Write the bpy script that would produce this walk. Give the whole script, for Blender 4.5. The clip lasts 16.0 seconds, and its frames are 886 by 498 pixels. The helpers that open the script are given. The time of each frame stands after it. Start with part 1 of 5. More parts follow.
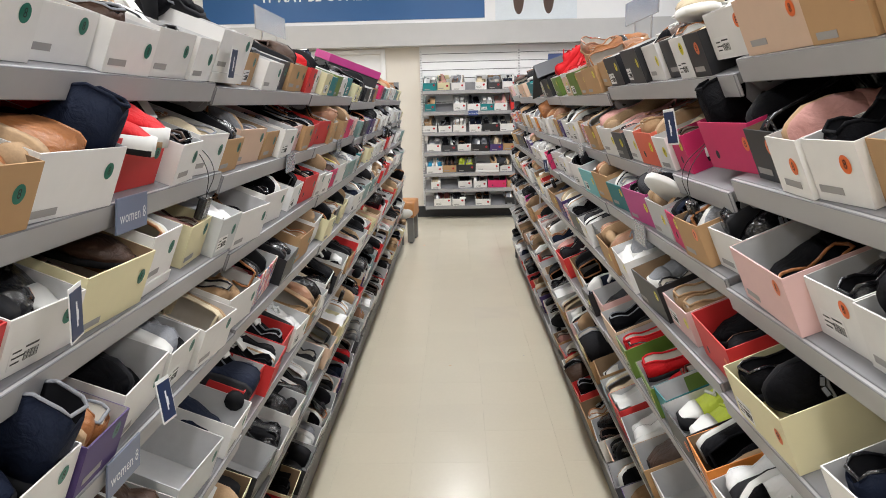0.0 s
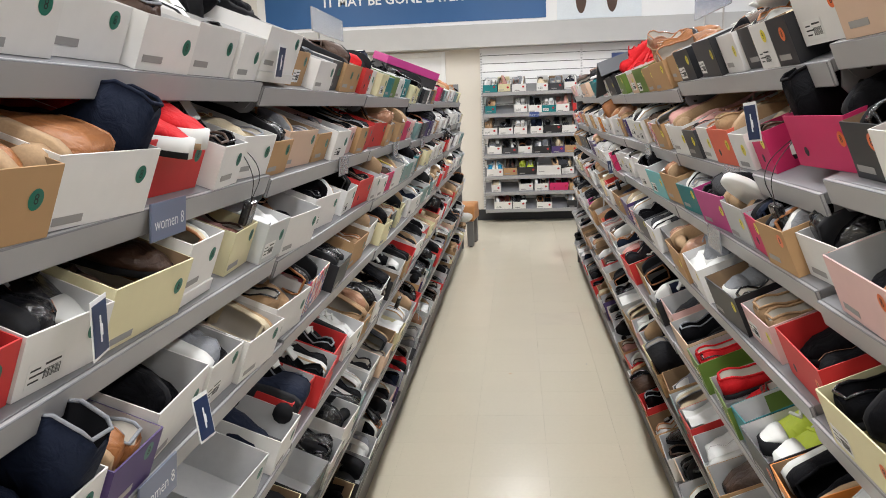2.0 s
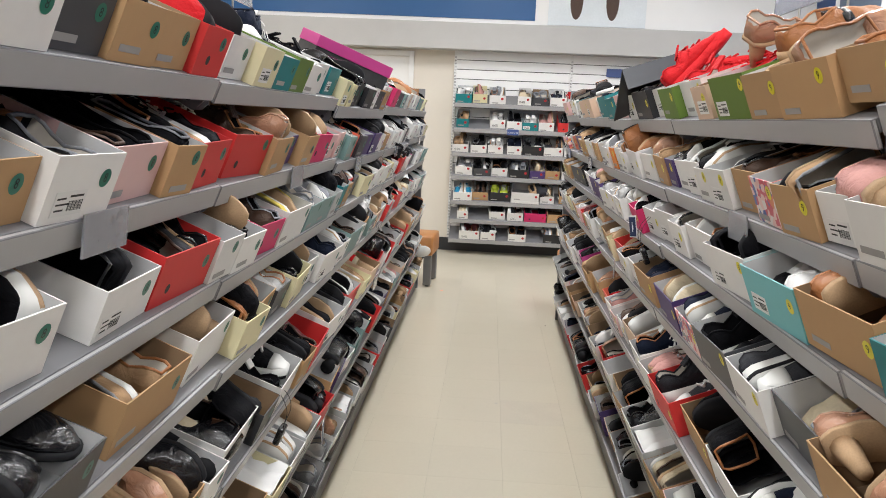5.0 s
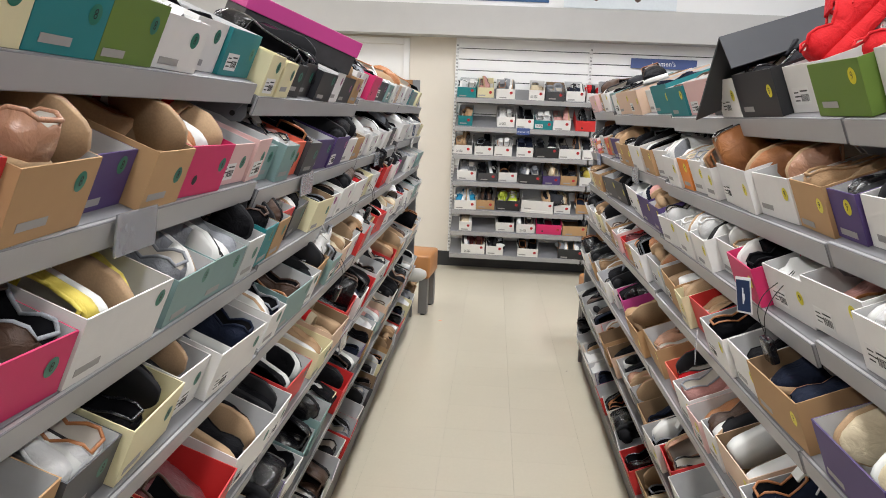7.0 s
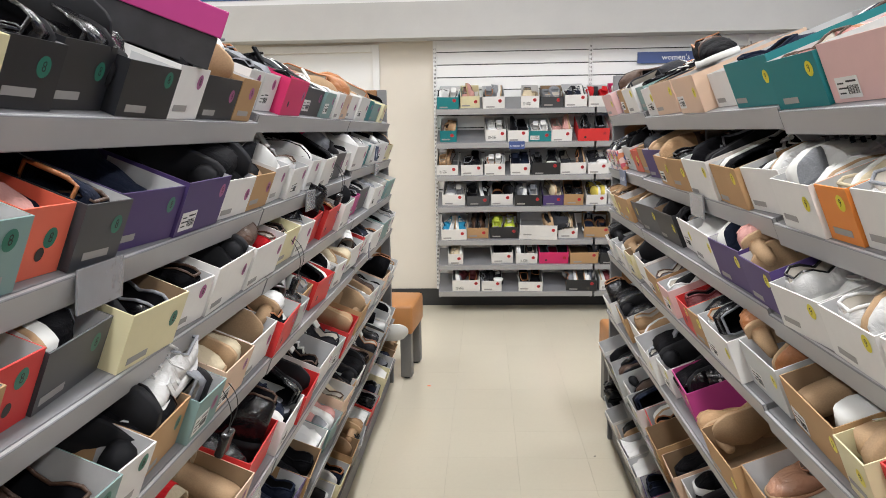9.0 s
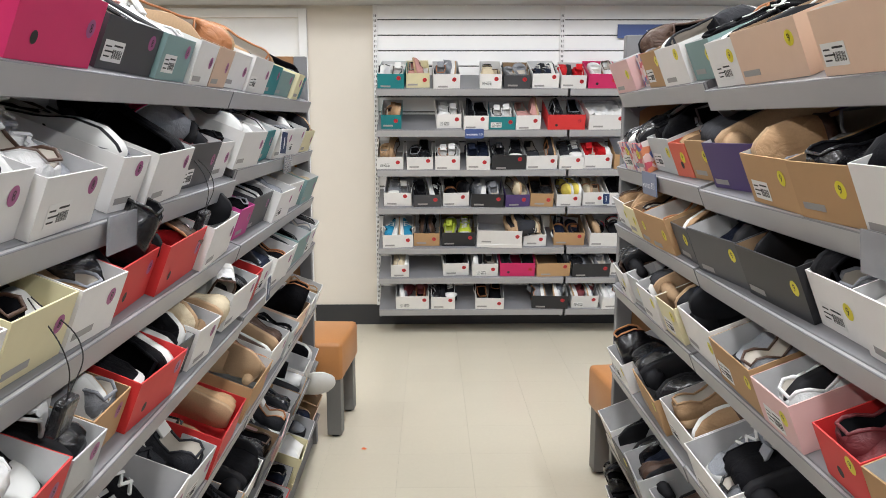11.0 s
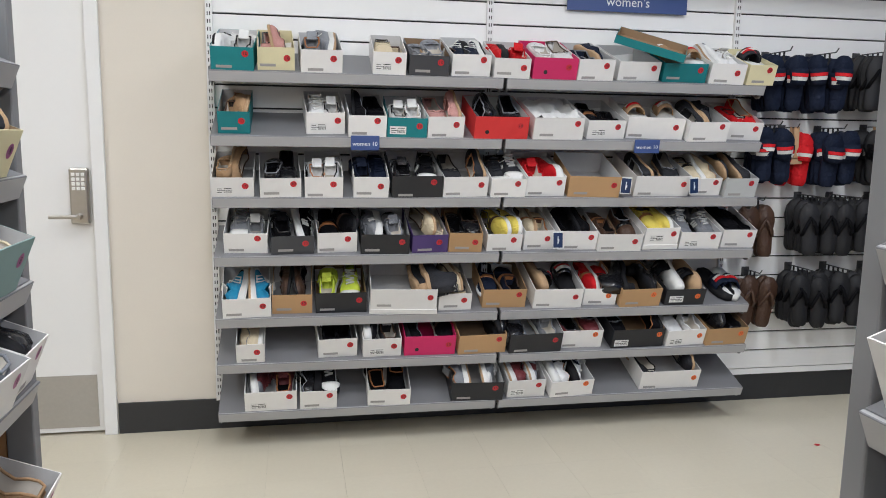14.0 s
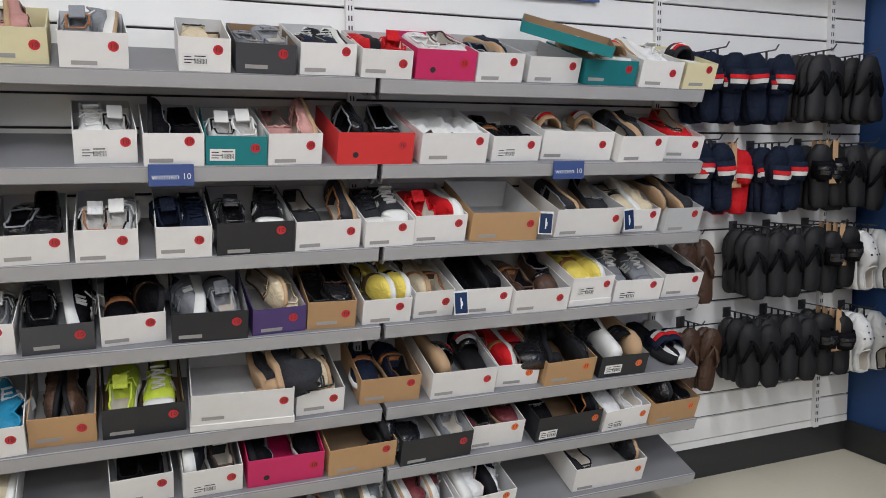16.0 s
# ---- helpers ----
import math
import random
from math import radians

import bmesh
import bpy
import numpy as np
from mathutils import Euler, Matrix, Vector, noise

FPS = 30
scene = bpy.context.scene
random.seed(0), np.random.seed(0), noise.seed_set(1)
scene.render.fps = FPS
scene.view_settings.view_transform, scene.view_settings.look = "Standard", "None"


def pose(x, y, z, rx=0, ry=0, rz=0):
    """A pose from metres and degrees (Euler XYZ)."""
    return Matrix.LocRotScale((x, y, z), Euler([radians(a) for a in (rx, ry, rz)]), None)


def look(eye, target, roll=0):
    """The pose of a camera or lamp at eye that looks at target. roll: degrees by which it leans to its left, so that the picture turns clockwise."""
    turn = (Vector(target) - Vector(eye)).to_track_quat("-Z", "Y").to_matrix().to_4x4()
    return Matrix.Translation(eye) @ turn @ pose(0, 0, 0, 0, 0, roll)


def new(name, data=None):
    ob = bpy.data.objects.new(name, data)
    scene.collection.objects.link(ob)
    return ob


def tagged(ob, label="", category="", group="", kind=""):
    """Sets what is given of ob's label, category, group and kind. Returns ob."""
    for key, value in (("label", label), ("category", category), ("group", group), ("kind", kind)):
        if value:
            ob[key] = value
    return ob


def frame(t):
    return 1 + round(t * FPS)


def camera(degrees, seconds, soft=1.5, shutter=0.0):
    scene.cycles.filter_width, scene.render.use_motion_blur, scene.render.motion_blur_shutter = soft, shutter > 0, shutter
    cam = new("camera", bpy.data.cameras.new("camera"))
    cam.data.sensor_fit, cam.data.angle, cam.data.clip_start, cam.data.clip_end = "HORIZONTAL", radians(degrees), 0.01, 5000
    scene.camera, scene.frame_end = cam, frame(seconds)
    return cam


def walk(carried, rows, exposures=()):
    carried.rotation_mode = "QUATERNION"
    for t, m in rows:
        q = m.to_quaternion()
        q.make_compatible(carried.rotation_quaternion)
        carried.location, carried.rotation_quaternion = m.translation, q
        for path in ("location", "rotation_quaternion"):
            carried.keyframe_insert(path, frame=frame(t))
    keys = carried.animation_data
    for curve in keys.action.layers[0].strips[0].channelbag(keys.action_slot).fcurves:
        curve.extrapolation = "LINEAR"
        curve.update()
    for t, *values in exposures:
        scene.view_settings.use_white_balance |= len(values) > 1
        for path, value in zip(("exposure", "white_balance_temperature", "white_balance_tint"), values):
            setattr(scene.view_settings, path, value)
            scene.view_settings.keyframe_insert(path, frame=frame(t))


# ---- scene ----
cam = camera(59.5, 16.0, soft=0.95)
PATH = [
    (0, (-0.059, 0.081, 1.432), (-0.1, 2.046, 1.064), -1.4),
    (0.5, (-0.038, 0.071, 1.424), (-0.158, 2.034, 1.065), -1.8),
    (1, (-0.04, 0.071, 1.43), (-0.214, 2.033, 1.082), -1.8),
    (1.5, (-0.046, 0.096, 1.42), (-0.241, 2.056, 1.077), -2.0),
    (2, (-0.053, 0.192, 1.419), (-0.251, 2.15, 1.064), -2.2),
    (2.5, (-0.077, 0.327, 1.43), (-0.182, 2.289, 1.057), -1.6),
    (3, (-0.106, 0.537, 1.431), (-0.17, 2.501, 1.06), -0.6),
    (3.5, (-0.081, 0.809, 1.424), (-0.161, 2.775, 1.064), -0.0),
    (6, (-0.101, 2.117, 1.435), (-0.2, 4.089, 1.111), 3.4),
    (6.5, (-0.117, 2.382, 1.438), (-0.208, 4.354, 1.116), 3.2),
    (7, (-0.112, 2.663, 1.431), (-0.227, 4.631, 1.09), 2.5),
    (7.5, (-0.129, 2.939, 1.417), (-0.235, 4.901, 1.044), 1.1),
    (8, (-0.146, 3.208, 1.421), (-0.231, 5.174, 1.065), -0.5),
    (8.5, (-0.127, 3.476, 1.427), (-0.239, 5.449, 1.117), -0.8),
    (9, (-0.091, 3.731, 1.427), (-0.202, 5.705, 1.127), -0.9),
    (11.5, (-0.15, 5.051, 1.387), (-0.04, 7.016, 1.029), 0.2),
    (12, (-0.171, 5.325, 1.371), (0.026, 7.276, 0.979), 0.4),
    (12.5, (-0.158, 5.642, 1.37), (0.098, 7.586, 0.977), 0.5),
    (13, (-0.160, 5.942, 1.400), (0.172, 7.872, 1.001), 0.7),
    (13.5, (-0.171, 6.218, 1.370), (0.226, 8.147, 1.018), 1.1),
    (14, (-0.142, 6.490, 1.371), (0.234, 8.432, 1.068), 0.9),
    (14.5, (-0.136, 6.742, 1.345), (0.293, 8.680, 1.094), 0.8),
    (15, (-0.140, 6.995, 1.340), (0.437, 8.898, 1.134), 0.5),
    (15.5, (-0.105, 7.249, 1.330), (0.604, 9.108, 1.132), 0.0),
    (16, (0.024, 7.494, 1.330), (0.782, 9.333, 1.118), -0.6),
]
walk(cam, [(t, look(eye, target, roll)) for t, eye, target, roll in PATH],
     exposures=[(0, 0.0, 6250, 9.5), (9.0, -0.02, 6250, 9.5), (12.5, -0.04, 6030, 9), (14.5, -0.24, 5980, 9), (16, -0.27, 6030, 10)])

# ---- light: fluorescent shop lighting under a closed ceiling ----
world = bpy.data.worlds.new("shop_world")
scene.world = world
world.use_nodes = True
world.node_tree.nodes["Background"].inputs[0].default_value = (1.0, 0.97, 0.92, 1)
world.node_tree.nodes["Background"].inputs[1].default_value = 0.02
LAMP_WATTS = 30.5
CEILING_Z = 3.35
LAMP_ROWS = [(x, y) for y in (-1.2, 1.5, 4.0, 6.2, 8.0) for x in (-2.3, -0.1, 2.0)]

# ---- materials ----
MATS = {}


def principled(name, colour, rough=0.6, metal=0.0, grain=0.06, scale=60.0, bump=0.0, vary=0.0, spec=0.5, coat=0.0, stain=0.05, crease=0.0):
    """A surface with fine grain, broad stains and, for repeats, a small change from object to object."""
    if name in MATS:
        return MATS[name]
    m = bpy.data.materials.new(name)
    m.use_nodes = True
    nt = m.node_tree
    b = nt.nodes["Principled BSDF"]
    b.inputs["Roughness"].default_value, b.inputs["Metallic"].default_value = rough, metal
    b.inputs["Specular IOR Level"].default_value = spec
    b.inputs["Coat Weight"].default_value = coat
    tc = nt.nodes.new("ShaderNodeTexCoord")
    n1 = nt.nodes.new("ShaderNodeTexNoise")
    n1.inputs["Scale"].default_value, n1.inputs["Detail"].default_value = scale, 3
    n2 = nt.nodes.new("ShaderNodeTexNoise")
    n2.inputs["Scale"].default_value, n2.inputs["Detail"].default_value = scale / 12, 2
    nt.links.new(tc.outputs["Object"], n1.inputs["Vector"])
    nt.links.new(tc.outputs["Object"], n2.inputs["Vector"])
    val = nt.nodes.new("ShaderNodeMath")
    val.operation = "MULTIPLY_ADD"
    nt.links.new(n1.outputs["Fac"], val.inputs[0])
    val.inputs[1].default_value, val.inputs[2].default_value = grain * 2, 1 - grain
    val2 = nt.nodes.new("ShaderNodeMath")
    val2.operation = "MULTIPLY_ADD"
    nt.links.new(n2.outputs["Fac"], val2.inputs[0])
    val2.inputs[1].default_value, val2.inputs[2].default_value = stain * 2, -stain
    add = nt.nodes.new("ShaderNodeMath")
    nt.links.new(val.outputs[0], add.inputs[0])
    nt.links.new(val2.outputs[0], add.inputs[1])
    last = add
    if vary:
        oi = nt.nodes.new("ShaderNodeObjectInfo")
        v3 = nt.nodes.new("ShaderNodeMath")
        v3.operation = "MULTIPLY_ADD"
        nt.links.new(oi.outputs["Random"], v3.inputs[0])
        v3.inputs[1].default_value = vary * 2
        v3.inputs[2].default_value = -vary
        v4 = nt.nodes.new("ShaderNodeMath")
        nt.links.new(last.outputs[0], v4.inputs[0])
        nt.links.new(v3.outputs[0], v4.inputs[1])
        last = v4
    hsv = nt.nodes.new("ShaderNodeHueSaturation")
    hsv.inputs["Color"].default_value = (*colour, 1)
    nt.links.new(last.outputs[0], hsv.inputs["Value"])
    nt.links.new(hsv.outputs["Color"], b.inputs["Base Color"])
    if bump:
        bp = nt.nodes.new("ShaderNodeBump")
        bp.inputs["Strength"].default_value, bp.inputs["Distance"].default_value = bump, 0.002
        nt.links.new(n1.outputs["Fac"], bp.inputs["Height"])
        nt.links.new(bp.outputs["Normal"], b.inputs["Normal"])
    if crease:
        n3 = nt.nodes.new("ShaderNodeTexNoise")
        n3.inputs["Scale"].default_value, n3.inputs["Detail"].default_value, n3.inputs["Distortion"].default_value = 30, 4, 1.2
        nt.links.new(tc.outputs["Object"], n3.inputs["Vector"])
        b2 = nt.nodes.new("ShaderNodeBump")
        b2.inputs["Strength"].default_value, b2.inputs["Distance"].default_value = crease, 0.012
        nt.links.new(n3.outputs["Fac"], b2.inputs["Height"])
        if bump:
            nt.links.new(bp.outputs["Normal"], b2.inputs["Normal"])
        nt.links.new(b2.outputs["Normal"], b.inputs["Normal"])
    MATS[name] = m
    return m


def card(name, colour, rough=0.55):
    return principled("card_" + name, colour, rough, grain=0.04, scale=35, vary=0.07, stain=0.06)


CARD = {
    "W": card("white", (0.80, 0.79, 0.77)), "G": card("pale_grey", (0.55, 0.57, 0.57)), "K": card("charcoal", (0.016, 0.017, 0.021), 0.45),
    "B": card("kraft", (0.47, 0.29, 0.14), 0.75), "T": card("peach", (0.72, 0.52, 0.38)), "R": card("red", (0.62, 0.03, 0.03)),
    "P": card("hot_pink", (0.62, 0.02, 0.13)), "p": card("pale_pink", (0.75, 0.50, 0.48)), "E": card("teal", (0.01, 0.20, 0.22)),
    "N": card("green", (0.13, 0.22, 0.03)), "Y": card("pale_yellow", (0.76, 0.70, 0.44)), "U": card("purple", (0.07, 0.04, 0.16)),
    "O": card("orange", (0.75, 0.25, 0.04)), "L": card("grey_green", (0.22, 0.34, 0.33)), "M": card("magenta", (0.50, 0.05, 0.24)),
    "C": card("coral", (0.72, 0.14, 0.08)), "A": card("aqua", (0.20, 0.55, 0.58)), "S": card("slate", (0.055, 0.058, 0.066), 0.45),
}


def floral():
    m = bpy.data.materials.new("card_floral")
    m.use_nodes = True
    nt = m.node_tree
    b = nt.nodes["Principled BSDF"]
    b.inputs["Roughness"].default_value = 0.45
    tc = nt.nodes.new("ShaderNodeTexCoord")
    v = nt.nodes.new("ShaderNodeTexVoronoi")
    v.inputs["Scale"].default_value = 55
    r = nt.nodes.new("ShaderNodeValToRGB")
    r.color_ramp.interpolation = "CONSTANT"
    for i, (p, c) in enumerate(((0, (0.78, 0.72, 0.70)), (0.35, (0.62, 0.10, 0.14)), (0.52, (0.80, 0.55, 0.52)), (0.68, (0.10, 0.15, 0.40)), (0.8, (0.70, 0.25, 0.12)))):
        e = r.color_ramp.elements[i] if i < 2 else r.color_ramp.elements.new(p)
        e.position, e.color = p, (*c, 1)
    nt.links.new(tc.outputs["Object"], v.inputs["Vector"])
    nt.links.new(v.outputs["Color"], r.inputs["Fac"])
    nt.links.new(r.outputs["Color"], b.inputs["Base Color"])
    return m


CARD["F"] = floral()
CARD_WORDS = {"W": "white", "G": "pale grey", "K": "charcoal black", "B": "brown kraft", "T": "peach", "R": "red", "P": "hot pink", "p": "pale pink",
              "E": "teal", "N": "olive green", "Y": "pale yellow", "U": "dark purple", "O": "orange", "L": "grey green", "M": "magenta", "C": "coral",
              "A": "aqua", "S": "slate grey", "F": "floral print"}

inner_white = principled("card_inside_white", (0.60, 0.60, 0.60), 0.7, vary=0.04)
inner_kraft = principled("card_inside_kraft", (0.30, 0.20, 0.115), 0.8, vary=0.05)
# one enamel: decks and brackets carry shade in their colour, lips the light
steel = principled("shelf_grey_enamel_shaded", (0.20, 0.20, 0.21), 0.45, grain=0.04, scale=25, stain=0.06)
steel_lip_lit = principled("shelf_lip_grey_enamel_lit", (0.40, 0.40, 0.405), 0.38, grain=0.03, scale=25, stain=0.04)
steel_dark = principled("upright_grey_enamel", (0.20, 0.20, 0.205), 0.5, grain=0.04, scale=30)
hardboard = principled("brown_hardboard", (0.30, 0.155, 0.065), 0.75, grain=0.10, scale=90, bump=0.2)
wall_paint = principled("wall_cream_paint", (0.71, 0.66, 0.575), 0.7, grain=0.015, scale=140, bump=0.08, stain=0.015)
white_paint = principled("white_gloss_paint", (0.80, 0.80, 0.79), 0.4, grain=0.01, scale=50, stain=0.015)
slat_white = principled("slatwall_white", (0.85, 0.85, 0.835), 0.45, grain=0.012, scale=60, stain=0.015)
slat_dark = principled("slat_groove", (0.03, 0.03, 0.032), 0.6)
# the shade on the fascia is put into this grey
fascia_shaded = principled("fascia_shaded_grey", (0.47, 0.465, 0.45), 0.7, grain=0.02, scale=80)
base_black = principled("black_vinyl_base", (0.028, 0.029, 0.031), 0.45, grain=0.1)
blue_paint = principled("blue_paint", (0.015, 0.055, 0.18), 0.55, grain=0.02)
banner_blue = principled("banner_blue", (0.018, 0.095, 0.26), 0.5, grain=0.01)
banner_white = principled("banner_white", (0.80, 0.81, 0.82), 0.5, grain=0.01)
ceiling_paint = principled("ceiling_tile_white", (0.75, 0.74, 0.71), 0.9, grain=0.05, scale=80)
tan_leather = principled("tan_vinyl", (0.50, 0.22, 0.07), 0.42, grain=0.06, scale=180, bump=0.25)
grey_leg = principled("bench_leg_grey", (0.17, 0.17, 0.165), 0.5, grain=0.05)
tag_blue = principled("tag_slate_blue", (0.17, 0.20, 0.29), 0.35, grain=0.02)
sign_blue = principled("sign_blue", (0.05, 0.085, 0.24), 0.4, grain=0.02)
paper = principled("paper_white", (0.80, 0.80, 0.78), 0.6, grain=0.02, vary=0.04)
ink = principled("black_ink", (0.02, 0.02, 0.02), 0.6)
ink_grey = principled("grey_ink", (0.35, 0.34, 0.33), 0.6)
tag_navy = principled("tag_navy", (0.012, 0.03, 0.09), 0.35)
chrome = principled("brushed_steel", (0.52, 0.50, 0.47), 0.32, metal=1.0, grain=0.05)
wire = principled("dark_wire", (0.10, 0.10, 0.10), 0.4, metal=0.6)
kraft_hanger = principled("kraft_hanger", (0.52, 0.33, 0.18), 0.8)
acrylic = principled("grey_acrylic", (0.62, 0.63, 0.66), 0.18, spec=0.6)
acrylic.node_tree.nodes["Principled BSDF"].inputs["Transmission Weight"].default_value = 0.65
DOT = {"g": principled("dot_green", (0.01, 0.16, 0.11), 0.4), "y": principled("dot_yellow", (0.78, 0.68, 0.02), 0.4), "r": principled("dot_red", (0.55, 0.02, 0.03), 0.4),
       "o": principled("dot_orange", (0.80, 0.16, 0.03), 0.4), "m": principled("dot_mauve", (0.36, 0.08, 0.24), 0.4)}

SHOE = {
    "k": principled("black_mesh_fabric", spec=0.1, colour=(0.005, 0.005, 0.0065), rough=0.75, grain=0.25, scale=400, bump=0.3, vary=0.15, crease=0.55),
    "z": principled("charcoal_knit", spec=0.2, colour=(0.030, 0.031, 0.036), rough=0.75, grain=0.3, scale=300, bump=0.4, vary=0.2, crease=0.4),
    "h": principled("black_patent", (0.010, 0.010, 0.012), 0.22, grain=0.05, coat=0.3, crease=0.55),
    "w": principled("white_leather", (0.76, 0.76, 0.75), 0.5, grain=0.04, scale=120, bump=0.1, vary=0.05, crease=0.55),
    "b": principled("tan_suede", spec=0.15, colour=(0.42, 0.27, 0.15), rough=0.85, grain=0.12, scale=200, bump=0.2, vary=0.12, crease=0.55),
    "n": principled("nude_patent", (0.45, 0.24, 0.15), 0.2, grain=0.03, coat=0.3, vary=0.1, crease=0.55),
    "r": principled("red_fabric", spec=0.15, colour=(0.58, 0.015, 0.02), rough=0.65, grain=0.15, scale=300, bump=0.2, crease=0.55),
    "g": principled("grey_knit", spec=0.15, colour=(0.25, 0.26, 0.28), rough=0.75, grain=0.22, scale=400, bump=0.3, vary=0.15, crease=0.55),
    "c": principled("cream_suede", spec=0.15, colour=(0.62, 0.53, 0.37), rough=0.8, grain=0.08, scale=200, vary=0.1, crease=0.55),
    "v": principled("navy_fabric", spec=0.15, colour=(0.011, 0.016, 0.034), rough=0.75, grain=0.2, scale=300, bump=0.2, crease=0.55),
    "p": principled("pink_suede", spec=0.15, colour=(0.56, 0.30, 0.27), rough=0.8, grain=0.1, scale=200, vary=0.1, crease=0.55),
    "m": principled("maroon_leather", (0.16, 0.03, 0.035), 0.5, grain=0.1, crease=0.55),
    "d": principled("dark_brown_leather", (0.07, 0.035, 0.02), 0.5, grain=0.15, scale=150, crease=0.55),
    "y": principled("lime_knit", (0.60, 0.72, 0.06), 0.6, grain=0.1, crease=0.55),
    "t": principled("cognac_leather", (0.38, 0.15, 0.05), 0.45, grain=0.1, scale=120, crease=0.55),
    "l": principled("blue_knit", (0.02, 0.24, 0.42), 0.6, grain=0.15, crease=0.55),
    "e": principled("yellow_canvas", (0.72, 0.58, 0.10), 0.7, grain=0.1, crease=0.55),
}
SHOE_WORDS = {"k": "black mesh", "z": "charcoal knit", "h": "glossy black", "w": "white leather", "b": "tan suede", "n": "nude patent", "r": "red fabric", "g": "grey knit", "c": "cream suede",
              "v": "navy blue", "p": "dusty pink", "m": "maroon", "d": "dark brown leather", "y": "lime green", "t": "cognac leather", "l": "bright blue", "e": "yellow canvas"}
black_eva = principled("black_foam", (0.019, 0.019, 0.021), 0.6, grain=0.3, scale=260, bump=0.4, spec=0.3, vary=0.3)
rubber_white = principled("white_rubber_sole", (0.74, 0.74, 0.71), 0.6, grain=0.03, vary=0.06)
rubber_black = principled("black_rubber_sole", (0.014, 0.014, 0.016), 0.75, grain=0.1, spec=0.2)
cork = principled("cork_sole", (0.45, 0.30, 0.17), 0.85, grain=0.2, scale=300, vary=0.1)
lining_pale = principled("shoe_lining_pale", (0.48, 0.44, 0.38), 0.85, vary=0.2)
lining_dark = principled("shoe_lining_dark", (0.006, 0.006, 0.007), 0.9, spec=0.05)


# ---- mesh helpers ----
def mesh_of(name, bm, *mats):
    me = bpy.data.meshes.new(name)
    bmesh.ops.recalc_face_normals(bm, faces=bm.faces)
    bm.to_mesh(me)
    bm.free()
    for m in mats:
        me.materials.append(m)
    return me


def add_box(bm, x0, x1, y0, y1, z0, z1, mat=0, bevel=0.0, m=None):
    r = bmesh.ops.create_cube(bm, size=1)
    vs = r["verts"]
    t = Matrix.Translation(((x0 + x1) / 2, (y0 + y1) / 2, (z0 + z1) / 2)) @ Matrix.Diagonal((x1 - x0, y1 - y0, z1 - z0, 1))
    bmesh.ops.transform(bm, matrix=(m @ t) if m else t, verts=vs)
    fs = {f for v in vs for f in v.link_faces}
    for f in fs:
        f.material_index = mat
    if bevel:
        es = {e for f in fs for e in f.edges}
        bmesh.ops.bevel(bm, geom=list(es), offset=bevel, segments=2, affect="EDGES", profile=0.5)
    return vs


def add_rod(bm, p, q, r, n=8, mat=0):
    p, q = Vector(p), Vector(q)
    res = bmesh.ops.create_cone(bm, cap_ends=True, segments=n, radius1=r, radius2=r, depth=(q - p).length)
    m = Matrix.Translation((p + q) / 2) @ (q - p).to_track_quat("Z", "Y").to_matrix().to_4x4()
    bmesh.ops.transform(bm, matrix=m, verts=res["verts"])
    for v in res["verts"]:
        for f in v.link_faces:
            f.material_index = mat


def part(name, data, parent, label="", m=None, material=None):
    """A mesh object under a thing or a part; data: a mesh, or a bmesh with its material."""
    if isinstance(data, bmesh.types.BMesh):
        data = mesh_of(name, data, material)
        material = None
    ob = new(name, data)
    ob.parent = parent
    if m is not None:
        ob.matrix_basis = m
    if material is not None:
        ob.material_slots[0].link = "OBJECT"
        ob.material_slots[0].material = material
    if label:
        ob["label"] = label
    return ob


def solid(name, x0, x1, y0, y1, z0, z1, mat, label="", kind="structure", category="", bevel=0.0):
    bm = bmesh.new()
    add_box(bm, x0, x1, y0, y1, z0, z1, bevel=bevel)
    return tagged(new(name, mesh_of(name, bm, mat)), label, category, kind=kind)


def smooth(me):
    for f in me.polygons:
        f.use_smooth = True
    return me


TEXTS = {}


def text_mesh(words, size, mat, align="CENTER"):
    key = (words, size, mat.name, align)
    if key not in TEXTS:
        cu = bpy.data.curves.new("lettering", "FONT")
        cu.body, cu.size, cu.align_x, cu.align_y = words, size, align, "CENTER"
        cu.resolution_u = 2
        if words.isupper():     # heavier capitals
            cu.offset = size * 0.018
        ob = bpy.data.objects.new("lettering_source", cu)
        scene.collection.objects.link(ob)
        dg = bpy.context.evaluated_depsgraph_get()
        me = bpy.data.meshes.new_from_object(ob.evaluated_get(dg))
        me.materials.clear()
        me.materials.append(mat)
        bpy.data.objects.remove(ob)
        TEXTS[key] = me
    return TEXTS[key]


# ---- the room ----
WALL_Y = 10.03
X_LEFT, X_RIGHT, Y_BACK = -5.6, 3.09, -2.6
DOOR_X0, DOOR_X1, DOOR_TOP = -1.86, -0.985, 2.06

bm = bmesh.new()
add_box(bm, X_LEFT - 0.15, X_RIGHT + 0.15, Y_BACK - 0.15, WALL_Y + 0.15, -0.15, -0.004)
floor = tagged(new("floor", mesh_of("floor", bm, principled("floor_grout", (0.64, 0.59, 0.475), 0.34))), "cream speckled vinyl tile floor, waxed and scuffed", "floor", kind="structure")
bm = bmesh.new()
add_box(bm, X_LEFT - 0.15, X_RIGHT + 0.15, Y_BACK - 0.15, WALL_Y + 0.15, CEILING_Z, CEILING_Z + 0.12)
tagged(new("ceiling", mesh_of("ceiling", bm, ceiling_paint)), "white mineral tile shop ceiling", "ceiling", kind="structure")

